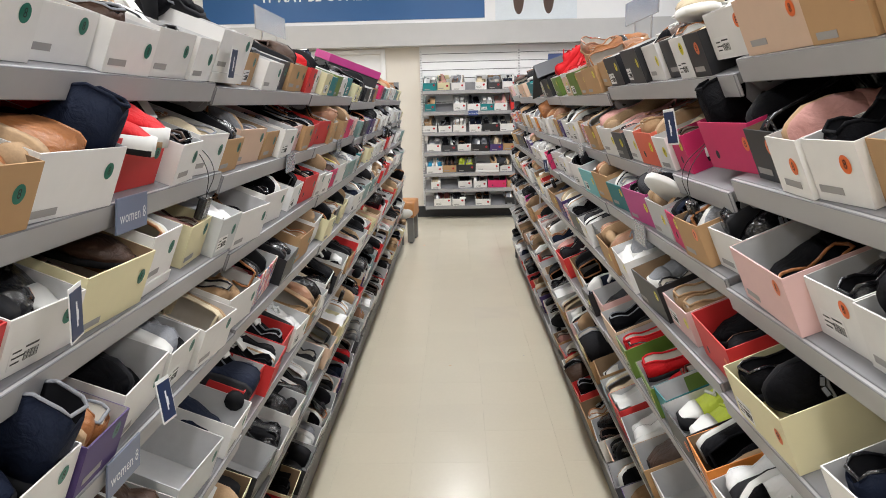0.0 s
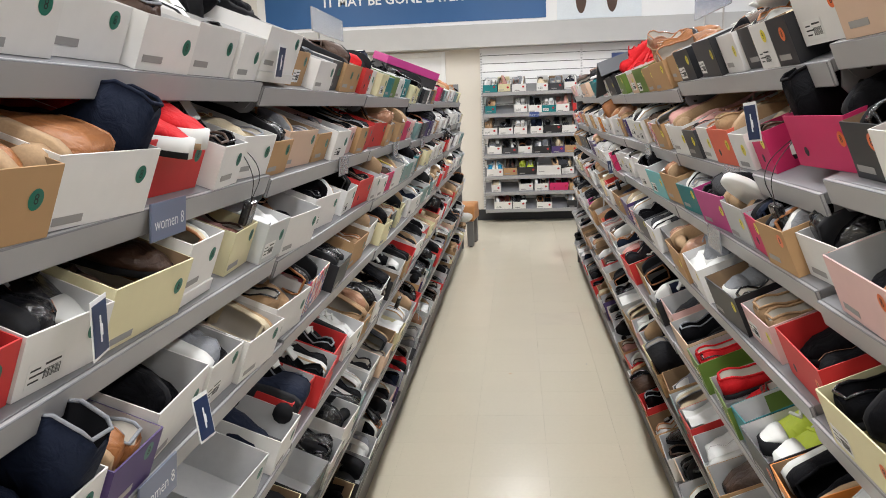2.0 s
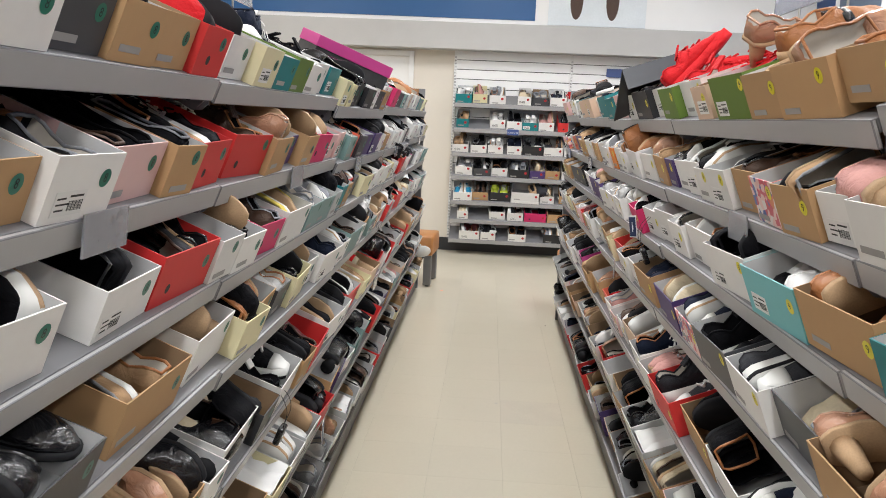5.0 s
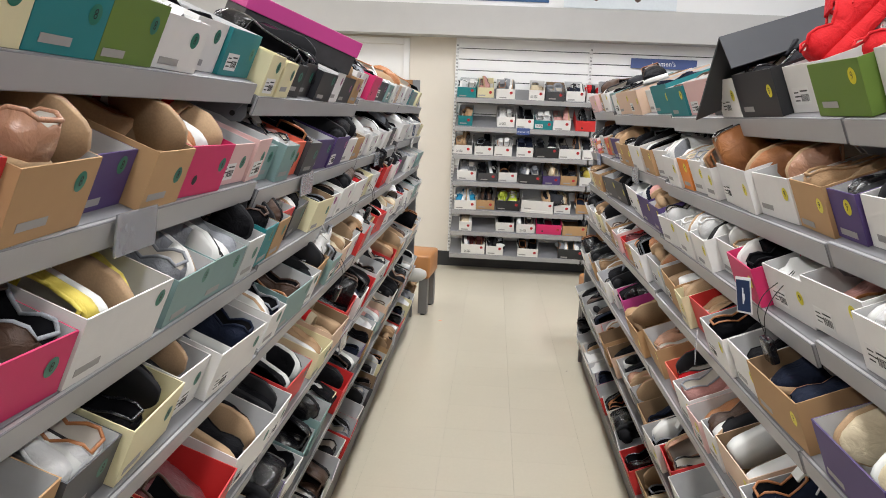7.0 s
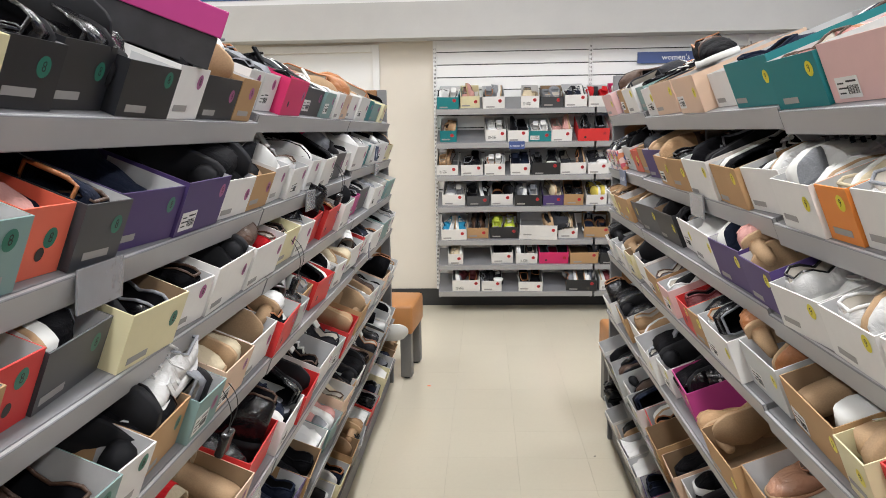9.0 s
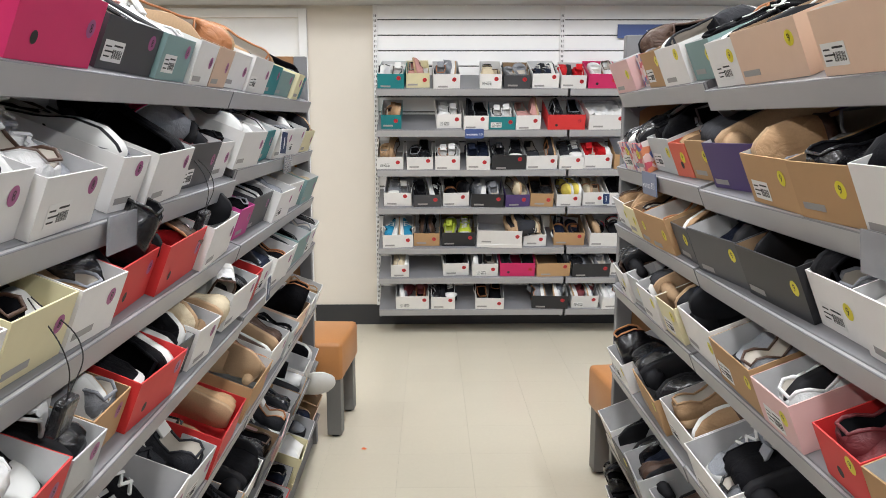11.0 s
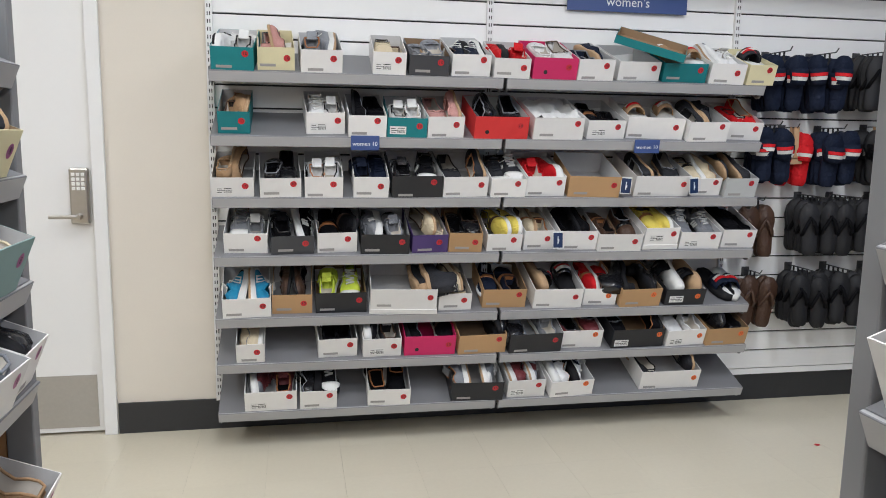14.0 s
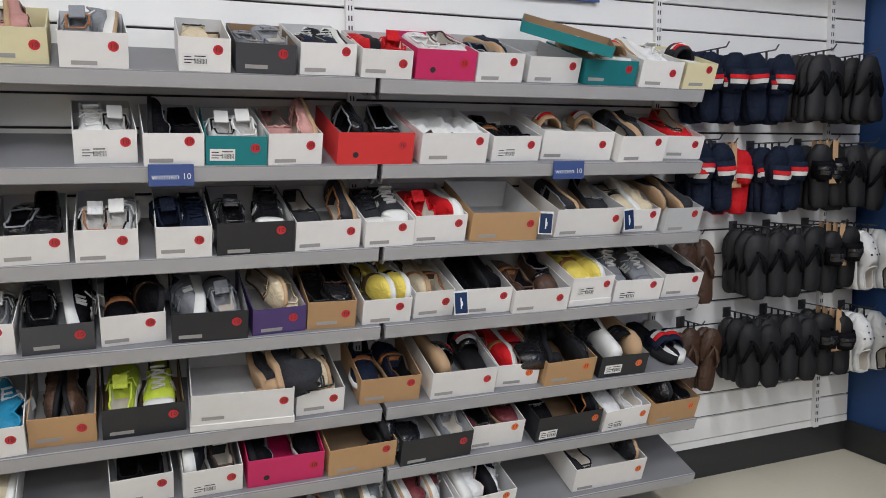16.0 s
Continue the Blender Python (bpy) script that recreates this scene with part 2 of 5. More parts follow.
# the far wall, with the door's opening through it
bm = bmesh.new()
add_box(bm, X_LEFT, DOOR_X0, WALL_Y, WALL_Y + 0.15, 0, CEILING_Z)
add_box(bm, DOOR_X1, X_RIGHT, WALL_Y, WALL_Y + 0.15, 0, CEILING_Z)
add_box(bm, DOOR_X0, DOOR_X1, WALL_Y, WALL_Y + 0.15, DOOR_TOP, CEILING_Z)
wall_far = tagged(new("wall_north", mesh_of("wall_north", bm, wall_paint)), "cream painted shop wall", "wall", kind="structure")
solid("wall_west", X_LEFT - 0.15, X_LEFT, Y_BACK, WALL_Y + 0.15, 0, CEILING_Z, wall_paint, "cream painted side wall", category="wall")
solid("wall_east", X_RIGHT, X_RIGHT + 0.15, Y_BACK, WALL_Y + 0.15, 0, CEILING_Z, blue_paint, "deep blue painted side wall", category="wall")
solid("wall_south", X_LEFT - 0.15, X_RIGHT + 0.15, Y_BACK - 0.15, Y_BACK, 0, CEILING_Z, wall_paint, "cream painted wall", category="wall")
solid("baseboard", DOOR_X1 + 0.06, X_RIGHT - 0.012, WALL_Y - 0.012, WALL_Y - 0.0005, 0, 0.14, base_black, "black vinyl cove base along the wall", category="baseboard")
solid("baseboard", X_LEFT, DOOR_X0 - 0.06, WALL_Y - 0.012, WALL_Y - 0.0005, 0, 0.14, base_black, "black vinyl cove base along the wall", category="baseboard")
solid("baseboard", X_RIGHT - 0.012, X_RIGHT - 0.0005, Y_BACK, WALL_Y - 0.012, 0, 0.14, base_black, "black vinyl cove base along the wall", category="baseboard")
# the deep fascia over the wall bays and the wall above it
FASCIA_Y = 9.78
solid("fascia", X_LEFT, X_RIGHT, FASCIA_Y, WALL_Y, 2.135, 2.40, fascia_shaded, "fascia above the wall shelves, its shade put into a grey colour", category="fascia")
solid("wall_upper", X_LEFT, X_RIGHT, FASCIA_Y + 0.04, WALL_Y - 0.001, 2.40, CEILING_Z - 0.001, white_paint, "white upper wall behind the banners", category="wall")


def door():
    bm = bmesh.new()
    add_box(bm, DOOR_X0, DOOR_X1, WALL_Y + 0.02, WALL_Y + 0.065, 0.008, DOOR_TOP, bevel=0.002)
    d = tagged(new("door_1", mesh_of("door_leaf", bm, white_paint)), "closed white stockroom door with keypad lock", "door", kind="structure")
    bm = bmesh.new()
    for x0, x1, z0, z1 in ((DOOR_X0 - 0.055, DOOR_X0, 0, DOOR_TOP + 0.055), (DOOR_X1, DOOR_X1 + 0.055, 0, DOOR_TOP + 0.055), (DOOR_X0, DOOR_X1, DOOR_TOP, DOOR_TOP + 0.055)):
        add_box(bm, x0, x1, WALL_Y - 0.022, WALL_Y - 0.0006, z0, z1, bevel=0.003)
    part("door_frame", bm, d, material=white_paint)
    bm = bmesh.new()
    add_box(bm, DOOR_X0 + 0.03, DOOR_X1 - 0.03, WALL_Y + 0.0165, WALL_Y + 0.0195, 0.03, 0.27)
    part("kick_plate", bm, d, "brushed steel kick plate", material=principled("kick_plate_grey", (0.42, 0.40, 0.36), 0.45, metal=0.3))
    lx = DOOR_X1 - 0.055
    bm = bmesh.new()
    add_box(bm, lx - 0.038, lx + 0.038, WALL_Y - 0.018, WALL_Y + 0.0195, 0.95, 1.19, bevel=0.008)
    lock = part("keypad_lock", bm, d, "grey keypad lock", material=chrome)
    bm = bmesh.new()
    for r in range(4):
        for c in range(3):
            add_box(bm, lx - 0.026 + c * 0.019, lx - 0.012 + c * 0.019, WALL_Y - 0.024, WALL_Y - 0.0185, 1.095 + r * 0.02, 1.109 + r * 0.02, bevel=0.002)
    part("keypad", bm, lock, "pale push buttons", material=paper)
    bm = bmesh.new()
    add_rod(bm, (lx, WALL_Y - 0.018, 0.985), (lx, WALL_Y - 0.062, 0.985), 0.012, 12)
    add_rod(bm, (lx, WALL_Y - 0.058, 0.985), (lx - 0.115, WALL_Y - 0.052, 0.985), 0.009, 10)
    part("lever_handle", bm, lock, material=chrome)
    # an added black panel closes off the unseen dark room behind
    solid("door_backing", DOOR_X0 - 0.1, DOOR_X1 + 0.1, WALL_Y + 0.151, WALL_Y + 0.2, 0, DOOR_TOP + 0.1, base_black, "added black panel closing off the unseen room behind the door", category="wall")


door()


def slatwall(x0, x1):
    """White horizontal slats with dark grooves, hung on the far wall."""
    pitch = 0.0985
    bm = bmesh.new()
    add_box(bm, x0, x1, WALL_Y - 0.010, WALL_Y - 0.0008, 0.142, 2.133)
    s = tagged(new("slatwall", mesh_of("slat_backing", bm, slat_dark)), "white slatwall panels with dark grooves and slotted standards", "slatwall", kind="structure")
    bm = bmesh.new()
    add_box(bm, x0, x1, WALL_Y - 0.026, WALL_Y - 0.0105, 0.004, pitch - 0.0035, bevel=0.002)
    slat = mesh_of("slat", bm, slat_white)
    z = 0.172
    while z < 2.03:
        part("slat", slat, s, m=Matrix.Translation((0, 0, z)))
        z += pitch
    for lo, hi in ((0.1425, 0.172), (z + 0.004, 2.133)):
        bm = bmesh.new()
        add_box(bm, x0, x1, WALL_Y - 0.026, WALL_Y - 0.0105, lo, hi)
        part("slat", bm, s, material=slat_white)
    return s


SLAT_X0, SLAT_X1 = -0.50, X_RIGHT - 0.02
slats = slatwall(SLAT_X0, SLAT_X1)
STANDARDS = (-0.485, 0.735, 1.955, 2.86)
bm = bmesh.new()
add_box(bm, -0.014, 0.014, WALL_Y - 0.044, WALL_Y - 0.0265, 0.145, 2.132)
for i in range(60):
    z = 0.17 + i * 0.032
    add_box(bm, -0.007, -0.003, WALL_Y - 0.0452, WALL_Y - 0.0438, z, z + 0.016, mat=1)
    add_box(bm, 0.003, 0.007, WALL_Y - 0.0452, WALL_Y - 0.0438, z, z + 0.016, mat=1)
standard = mesh_of("standard", bm, white_paint, slat_dark)
for x in STANDARDS:
    part("standard", standard, slats, m=Matrix.Translation((x, 0, 0)))


def banners():
    y = FASCIA_Y + 0.034
    def board(name, x0, x1, z0, z1, mat, label):
        bm = bmesh.new()
        add_box(bm, x0, x1, y - 0.004, y + 0.0055, z0, z1)
        return tagged(new(name, mesh_of(name, bm, mat)), label, "banner")
    b = board("banner", -3.10, 0.31, 2.445, 3.15, banner_blue, "long deep blue wall banner with white capital letters")
    part("lettering", text_mesh("IT MAY BE GONE LATER", 0.158, banner_white), b, m=pose(-1.52, y - 0.0052, 2.735, 90, 0, 0))
    b = board("poster", 0.44, 1.42, 2.41, 3.15, principled("poster_pale", (0.70, 0.75, 0.78), 0.5), "pale poster with a pair of brown shoes")
    for x in (0.72, 1.08):
        bm = bmesh.new()
        r = bmesh.ops.create_uvsphere(bm, u_segments=20, v_segments=10, radius=1)
        bmesh.ops.transform(bm, matrix=Matrix.Translation((x, y - 0.0045, 2.66)) @ Matrix.Diagonal((0.065, 0.001, 0.19, 1)), verts=r["verts"])
        part("printed_shoe", bm, b, "brown printed shoe", material=SHOE["d"])
    b = board("poster", -4.6, -3.2, 2.43, 3.15, principled("poster_cream", (0.72, 0.70, 0.66), 0.5), "cream poster with red bags printed on it")
    bm = bmesh.new()
    add_box(bm, -3.85, -3.42, y - 0.0055, y - 0.0042, 2.5, 3.05, bevel=0.0006)
    part("printed_bag", bm, b, "red printed bag", material=SHOE["r"])
    bm = bmesh.new()
    add_box(bm, X_RIGHT - 0.012, X_RIGHT - 0.0005, 8.35, 9.35, 2.40, 3.05)
    p = tagged(new("poster", mesh_of("poster", bm, banner_white)), "white framed poster on the blue wall", "poster")
    bm = bmesh.new()
    add_box(bm, X_RIGHT - 0.016, X_RIGHT - 0.0125, 8.45, 9.25, 2.50, 2.95)
    part("printed_area", bm, p, "slate blue printed area", material=principled("poster_slate", (0.10, 0.14, 0.20), 0.5))


banners()


def ceiling_light(x, y):
    bm = bmesh.new()
    add_box(bm, x - 0.16, x + 0.16, y - 0.62, y + 0.62, CEILING_Z - 0.05, CEILING_Z - 0.0005, bevel=0.004)
    f = tagged(new("ceiling_light", mesh_of("light_housing", bm, white_paint)), "white fluorescent strip light on the ceiling", "ceiling light", "ceiling lights")
    em = MATS.get("diffuser_glow")
    if em is None:
        em = bpy.data.materials.new("diffuser_glow")
        em.use_nodes = True
        em.node_tree.nodes["Principled BSDF"].inputs["Emission Color"].default_value = (1, 0.97, 0.91, 1)
        em.node_tree.nodes["Principled BSDF"].inputs["Emission Strength"].default_value = 4.0
        MATS["diffuser_glow"] = em
    bm = bmesh.new()
    add_box(bm, x - 0.14, x + 0.14, y - 0.6, y + 0.6, CEILING_Z - 0.058, CEILING_Z - 0.0505)
    part("diffuser", bm, f, "glowing diffuser", material=em)
    l = bpy.data.lights.new("fluorescent", "AREA")
    l.shape, l.size, l.size_y, l.energy, l.color = "RECTANGLE", 0.3, 1.2, LAMP_WATTS, (1.0, 0.975, 0.965)
    ob = new("fluorescent", l)
    ob.matrix_world = pose(x, y, CEILING_Z - 0.07)


for x, y in LAMP_ROWS:
    ceiling_light(x, y)

# ---- shelving ----
LIP = 0.045
LEVELS = (1.44, 1.242, 1.065, 0.865, 0.605, 0.355, 0.12)
WALL_LEVELS = (1.549, 1.294, 1.043, 0.80, 0.539, 0.342, 0.13)
DEPTH, WALL_DEPTH, SLOPE, WALL_SLOPE = 0.41, 0.30, 22.0, 20.0


def shelf_mesh(width, depth):
    """One steel shelf, its front lip at the local origin, sloping up to the back, with end brackets."""
    bm = bmesh.new()
    # deck in the shaded tone, lip in the lit tone of the same enamel
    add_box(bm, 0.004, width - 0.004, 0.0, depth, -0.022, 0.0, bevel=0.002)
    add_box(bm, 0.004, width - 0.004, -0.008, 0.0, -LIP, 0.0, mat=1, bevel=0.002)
    return mesh_of("shelf_deck", bm, steel, steel_lip_lit)


def bracket_mesh(depth):
    """A flat steel arm with a rounded nose and a dark rivet."""
    bm = bmesh.new()
    prof = [(depth, -0.023), (0.012, -0.0225), (0.004, -0.05), (0.012, -0.066), (0.03, -0.074), (0.055, -0.07), (depth * 0.6, -0.085), (depth, -0.10)]
    lo = [bm.verts.new((-0.0025, y, z)) for y, z in prof]
    hi = [bm.verts.new((0.0025, y, z)) for y, z in prof]
    bm.faces.new(lo), bm.faces.new(list(reversed(hi)))
    for i in range(len(prof)):
        j = (i + 1) % len(prof)
        bm.faces.new((lo[i], hi[i], hi[j], lo[j]))
    for s in (-1, 1):
        add_rod(bm, (s * 0.0026, 0.034, -0.056), (s * 0.0036, 0.034, -0.056), 0.006, 10, mat=1)
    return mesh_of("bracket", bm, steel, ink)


SHELVES = {}


def shelf(width, depth, m, label, group):
    key = (round(width, 3), depth)
    if key not in SHELVES:
        SHELVES[key] = shelf_mesh(width, depth)
    if depth not in SHELVES:
        SHELVES[depth] = bracket_mesh(depth)
    s = tagged(new("shelf", SHELVES[key]), label, "shelf", group)
    s.matrix_world = m
    for x in (0.012, width - 0.012):
        part("bracket", SHELVES[depth], s, m=Matrix.Translation((x, 0, 0)))
    return s


# how far each bay's shelves hang above or under the even levels, top four rows, in centimetres
SAG = {"L": ((0.9, 0.3, -0.7, -1.5), (0.0, -0.8, -2.0, -1.0), (-0.5, -1.0, -2.7, -2.0), (-3.0, -3.0, -1.8, -1.5), (-1.0, -3.0, -2.0, -1.8), (-1.0, -0.5, -2.0, -1.0)),
       "R": ((1.6, -0.3, -3.4, -4.6), (-1.0, -3.0, -2.0, -3.0), (-3.0, -3.3, -2.5, -2.5), (-2.9, -3.8, -3.6, -3.0), (-2.0, -3.0, -2.8, -2.1), (-0.2, -2.5, -2.6, -2.0))}


def sag(side, level, u):
    if side == "N":
        return 0.0
    bays = BAYS_L if side == "L" else BAYS_R
    bay = max(0, min(5, sum(1 for b in bays[1:-1] if u >= b)))
    if level < 4:
        return SAG[side][bay][level] / 100
    return (-0.012 if side == "L" else -0.022) + ((level * 5 + bay * 3) % 5 - 2) * 0.003


def row_pose(side, level, u=None, half=0.0):
    """The frame of a shelf row: x along the shelf, y back into it, origin on the lip's top edge."""
    if u is not None:
        return Matrix.Translation((0, 0, max(sag(side, level, u - half), sag(side, level, u + half)))) @ row_pose(side, level)
    if side == "L":
        return pose(XL, 0, LEVELS[level] + LIP, 0, 0, 90) @ pose(0, 0, 0, SLOPE)
    if side == "R":
        return pose(XR, 0, LEVELS[level] + LIP, 0, 0, -90) @ pose(0, 0, 0, SLOPE)
    return pose(0, 9.738, WALL_LEVELS[level] + LIP) @ pose(0, 0, 0, WALL_SLOPE)


XL, XR = -0.617, 0.455
BAYS_L = [0.68, 1.90, 3.11, 4.295, 5.515, 6.74, 8.0]
BAYS_R = [0.315, 1.535, 2.74, 3.975, 5.215, 6.44, 7.19]


def gondola(side, bays):
    sgn = 1 if side == "L" else -1          # the way towards the aisle
    front = XL if side == "L" else XR
    back = front - sgn * DEPTH * math.cos(radians(SLOPE)) - sgn * 0.006
    y0, y1 = bays[0], bays[-1]
    bm = bmesh.new()
    xa, xb = sorted((back, back - sgn * 0.02))
    add_box(bm, xa, xb, y0, y1, 0.10, 1.62)
    g = tagged(new("gondola_frame", mesh_of("back_panel", bm, hardboard)), "grey steel shop gondola with a brown hardboard back", "gondola")
    for y in bays:
        bm = bmesh.new()
        xa, xb = sorted((back + sgn * 0.0005, back + sgn * 0.004))
        add_box(bm, xa, xb, max(y0, y - 0.03), min(y1, y + 0.03), 0.10, 1.66)
        part("upright", bm, g, material=steel_dark)
    bm = bmesh.new()
    xa, xb = sorted((back - sgn * 0.03, back + sgn * 0.008))
    add_box(bm, xa, xb, y0, y1, 1.6205, 1.655, bevel=0.003)
    part("top_rail", bm, g, material=steel_dark)
    bm = bmesh.new()
    xa, xb = sorted((back - sgn * 0.03, front - sgn * 0.03))
    add_box(bm, xa, xb, y0, y1, 0.0, 0.095, bevel=0.003)
    part("kick_base", bm, g, material=steel_dark)
    for y, w in ((y1, 0.035),):
        bm = bmesh.new()
        xa, xb = sorted((back - sgn * 0.03, front - sgn * 0.062))
        add_box(bm, xa, xb, y + 0.004, y + w - 0.006, 0.0, 1.655, bevel=0.003)
        part("end_panel", bm, g, "brown hardboard end panel", material=hardboard)
        bm = bmesh.new()
        xa, xb = sorted((front - sgn * 0.0615, front - sgn * 0.012))
        add_box(bm, xa, xb, y + 0.001, y + w, 0.0, 1.655, bevel=0.003)
        part("end_post", bm, g, material=steel_dark)
    words = "grey enamelled steel shelf sloping to the front, packed with shoe boxes"
    for level in range(7):
        for a, b in zip(bays, bays[1:]):
            base = row_pose(side, level, (a + b) / 2)
            u = a if side == "L" else -b
            shelf(b - a, DEPTH, base @ pose(u, 0, 0), words, "gondola shelves")


gondola("L", BAYS_L)
gondola("R", BAYS_R)
for level in range(7):
    for a, b in ((-0.472, 0.742), (0.748, 1.968)):
        shelf(b - a, WALL_DEPTH, row_pose("N", level) @ pose(a, 0, 0), "grey steel wall shelf holding shoe boxes", "wall shelves")

# ---- shoe boxes ----
BOX_L = 0.285


def tray(bm, w, l, h, t=0.0025):
    """An open box in one skin: outside, rim, inside; the inside faces take the second material."""
    def loop(x, y0, y1, z):
        return [bm.verts.new(p) for p in ((-x, y0, z), (x, y0, z), (x, y1, z), (-x, y1, z))]
    rings = [loop(w / 2, 0, l, 0), loop(w / 2, 0, l, h), loop(w / 2 - t, t, l - t, h), loop(w / 2 - t, t, l - t, t)]
    bm.faces.new(list(reversed(rings[0])))
    for i, (p, q) in enumerate(zip(rings, rings[1:])):
        for k in range(4):
            f = bm.faces.new((p[k], p[(k + 1) % 4], q[(k + 1) % 4], q[k]))
            f.material_index = 1 if i == 2 else 0
    bm.faces.new(rings[3]).material_index = 1


BOXES = {}


def box_mesh(w, h):
    key = (w, h)
    if key not in BOXES:
        bm = bmesh.new()
        tray(bm, w, BOX_L, h)
        bm.normal_update()
        BOXES[key] = mesh_of("shoe_box", bm, None, None)
    return BOXES[key]


def lid_mesh(w):
    key = ("lid", w)
    if key not in BOXES:
        bm = bmesh.new()
        add_box(bm, -w / 2 - 0.004, w / 2 + 0.004, -0.003, BOX_L + 0.003, 0.0005, 0.024, bevel=0.0015)
        BOXES[key] = mesh_of("box_lid", bm, None)
    return BOXES[key]


def sticker_mesh(number):
    key = ("dot", number)
    if key not in BOXES:
        bm = bmesh.new()
        bmesh.ops.create_circle(bm, cap_ends=True, segments=20, radius=0.0135)
        BOXES[key] = mesh_of("size_sticker", bm, None)
    return BOXES[key]


def label_mesh(kind):
    key = ("label", kind)
    if key not in BOXES:
        bm = bmesh.new()
        if kind == 0:       # a long grey strip of print
            add_box(bm, 0, 0.062, 0, 0.011, 0, 0.0004, mat=1)
        else:               # a white label with a printed code
            add_box(bm, 0, 0.068, 0, 0.034, 0, 0.0004)
            for i in range(13):
                x = 0.032 + i * 0.0025
                add_box(bm, x, x + (0.0009 if i % 3 else 0.0016), 0.006, 0.02, 0.0004, 0.0006, mat=1)
            for i in range(3):
                add_box(bm, 0.005, 0.024 + 0.01 * (i % 2), 0.007 + i * 0.008, 0.0095 + i * 0.008, 0.0004, 0.0006, mat=1)
            add_box(bm, 0.032, 0.062, 0.025, 0.028, 0.0004, 0.0006, mat=1)
        BOXES[key] = mesh_of("print_label", bm, paper, ink_grey if kind == 0 else ink)
    return BOXES[key]


def own(ob, *mats):
    for i, m in enumerate(mats):
        ob.material_slots[i].link = "OBJECT"
        ob.material_slots[i].material = m


def shoe_box(m, code, w, h, dot, number, rng, lid=False, bare=False):
    b = new(CARD_WORDS[code].replace(" ", "_") + "_shoe_box", box_mesh(w, h))
    kraft = code in "BTOY" and rng.random() < 0.6 or code in "KS" and rng.random() < 0.3
    own(b, CARD[code], CARD[code] if code in "YRPMC" and rng.random() < 0.6 else inner_kraft if kraft else inner_white)
    tagged(b, "open " + CARD_WORDS[code] + " cardboard shoe box on a sloping steel shelf", "shoe box", CARD_WORDS[code] + " shoe boxes")
    up = 0.0
    if lid:
        up = 0.0245
        l = part("lid", lid_mesh(w), b, m=Matrix.Translation((0, 0, -up)))
        own(l, CARD[code])
    b.matrix_world = m @ Matrix.Translation((0, 0, up + 0.0008))
    if dot:
        s = part("size_sticker", sticker_mesh(number), b, m=pose(w / 2 - 0.028 - rng.random() * 0.012, -0.0006, h * (0.52 + 0.25 * rng.random()), 90, 0, 0), material=DOT[dot])
        if number:
            part("size_number", text_mesh(number, 0.019, ink), s, m=Matrix.Translation((0, 0, 0.0005)))
    if code in "RPC":
        bm_key = ("hole", 0)
        if bm_key not in BOXES:
            bm = bmesh.new()
            bmesh.ops.create_circle(bm, cap_ends=True, segments=16, radius=0.009)
            BOXES[bm_key] = mesh_of("finger_hole", bm, ink)
        part("finger_hole", BOXES[bm_key], b, m=pose(-w / 2 + 0.055, -0.0005, 0.030, 90, 0, 0))
        bare = True
    if not bare:
        kind = 1 if rng.random() < 0.25 else 0
        part("print_label", label_mesh(kind), b, m=pose(-w / 2 + 0.008 + rng.random() * 0.02, -0.0004, 0.006 + 0.01 * rng.random(), 90, 0, 0))
    return b


# ---- shoes ----
def ring(s, half, base, top, open_, drop):
    """Ten points round a shoe's cross-section: over the top where closed, down into the shoe where open."""
    if open_:
        i = half * 0.80
        pts = [(-half, base), (-half * 1.06, base + (top - base) * 0.45), (-half * 0.92, top), (-i, top - 0.001), (-i * 0.85, drop), (i * 0.85, drop), (i, top - 0.001), (half * 0.92, top), (half * 1.06, base + (top - base) * 0.45), (half, base)]
    else:
        d = top - base
        pts = [(-half, base), (-half * 1.04, base + d * 0.40), (-half * 0.86, base + d * 0.74), (-half * 0.60, base + d * 0.92), (-half * 0.22, top), (half * 0.22, top), (half * 0.60, base + d * 0.92), (half * 0.86, base + d * 0.74), (half * 1.04, base + d * 0.40), (half, base)]
    return [(s, y, z) for y, z in pts]


def loft(bm, rings, mat_of=None, caps=True):
    rows = [[bm.verts.new(p) for p in r] for r in rings]
    for i, (a, b) in enumerate(zip(rows, rows[1:])):
        n = len(a)
        for k in range(n - 1):
            f = bm.faces.new((a[k], a[k + 1], b[k + 1], b[k]))
            f.material_index = mat_of(i, k) if mat_of else 0
        f = bm.faces.new((a[n - 1], a[0], b[0], b[n - 1]))
    if caps:
        bm.faces.new(rows[0]), bm.faces.new(list(reversed(rows[-1])))


def interp(table, s):
    for (a, va), (b, vb) in zip(table, table[1:]):
        if a <= s <= b:
            f = (s - a) / (b - a)
            f = f * f * (3 - 2 * f)
            return va + (vb - va) * f
    return table[-1][1]


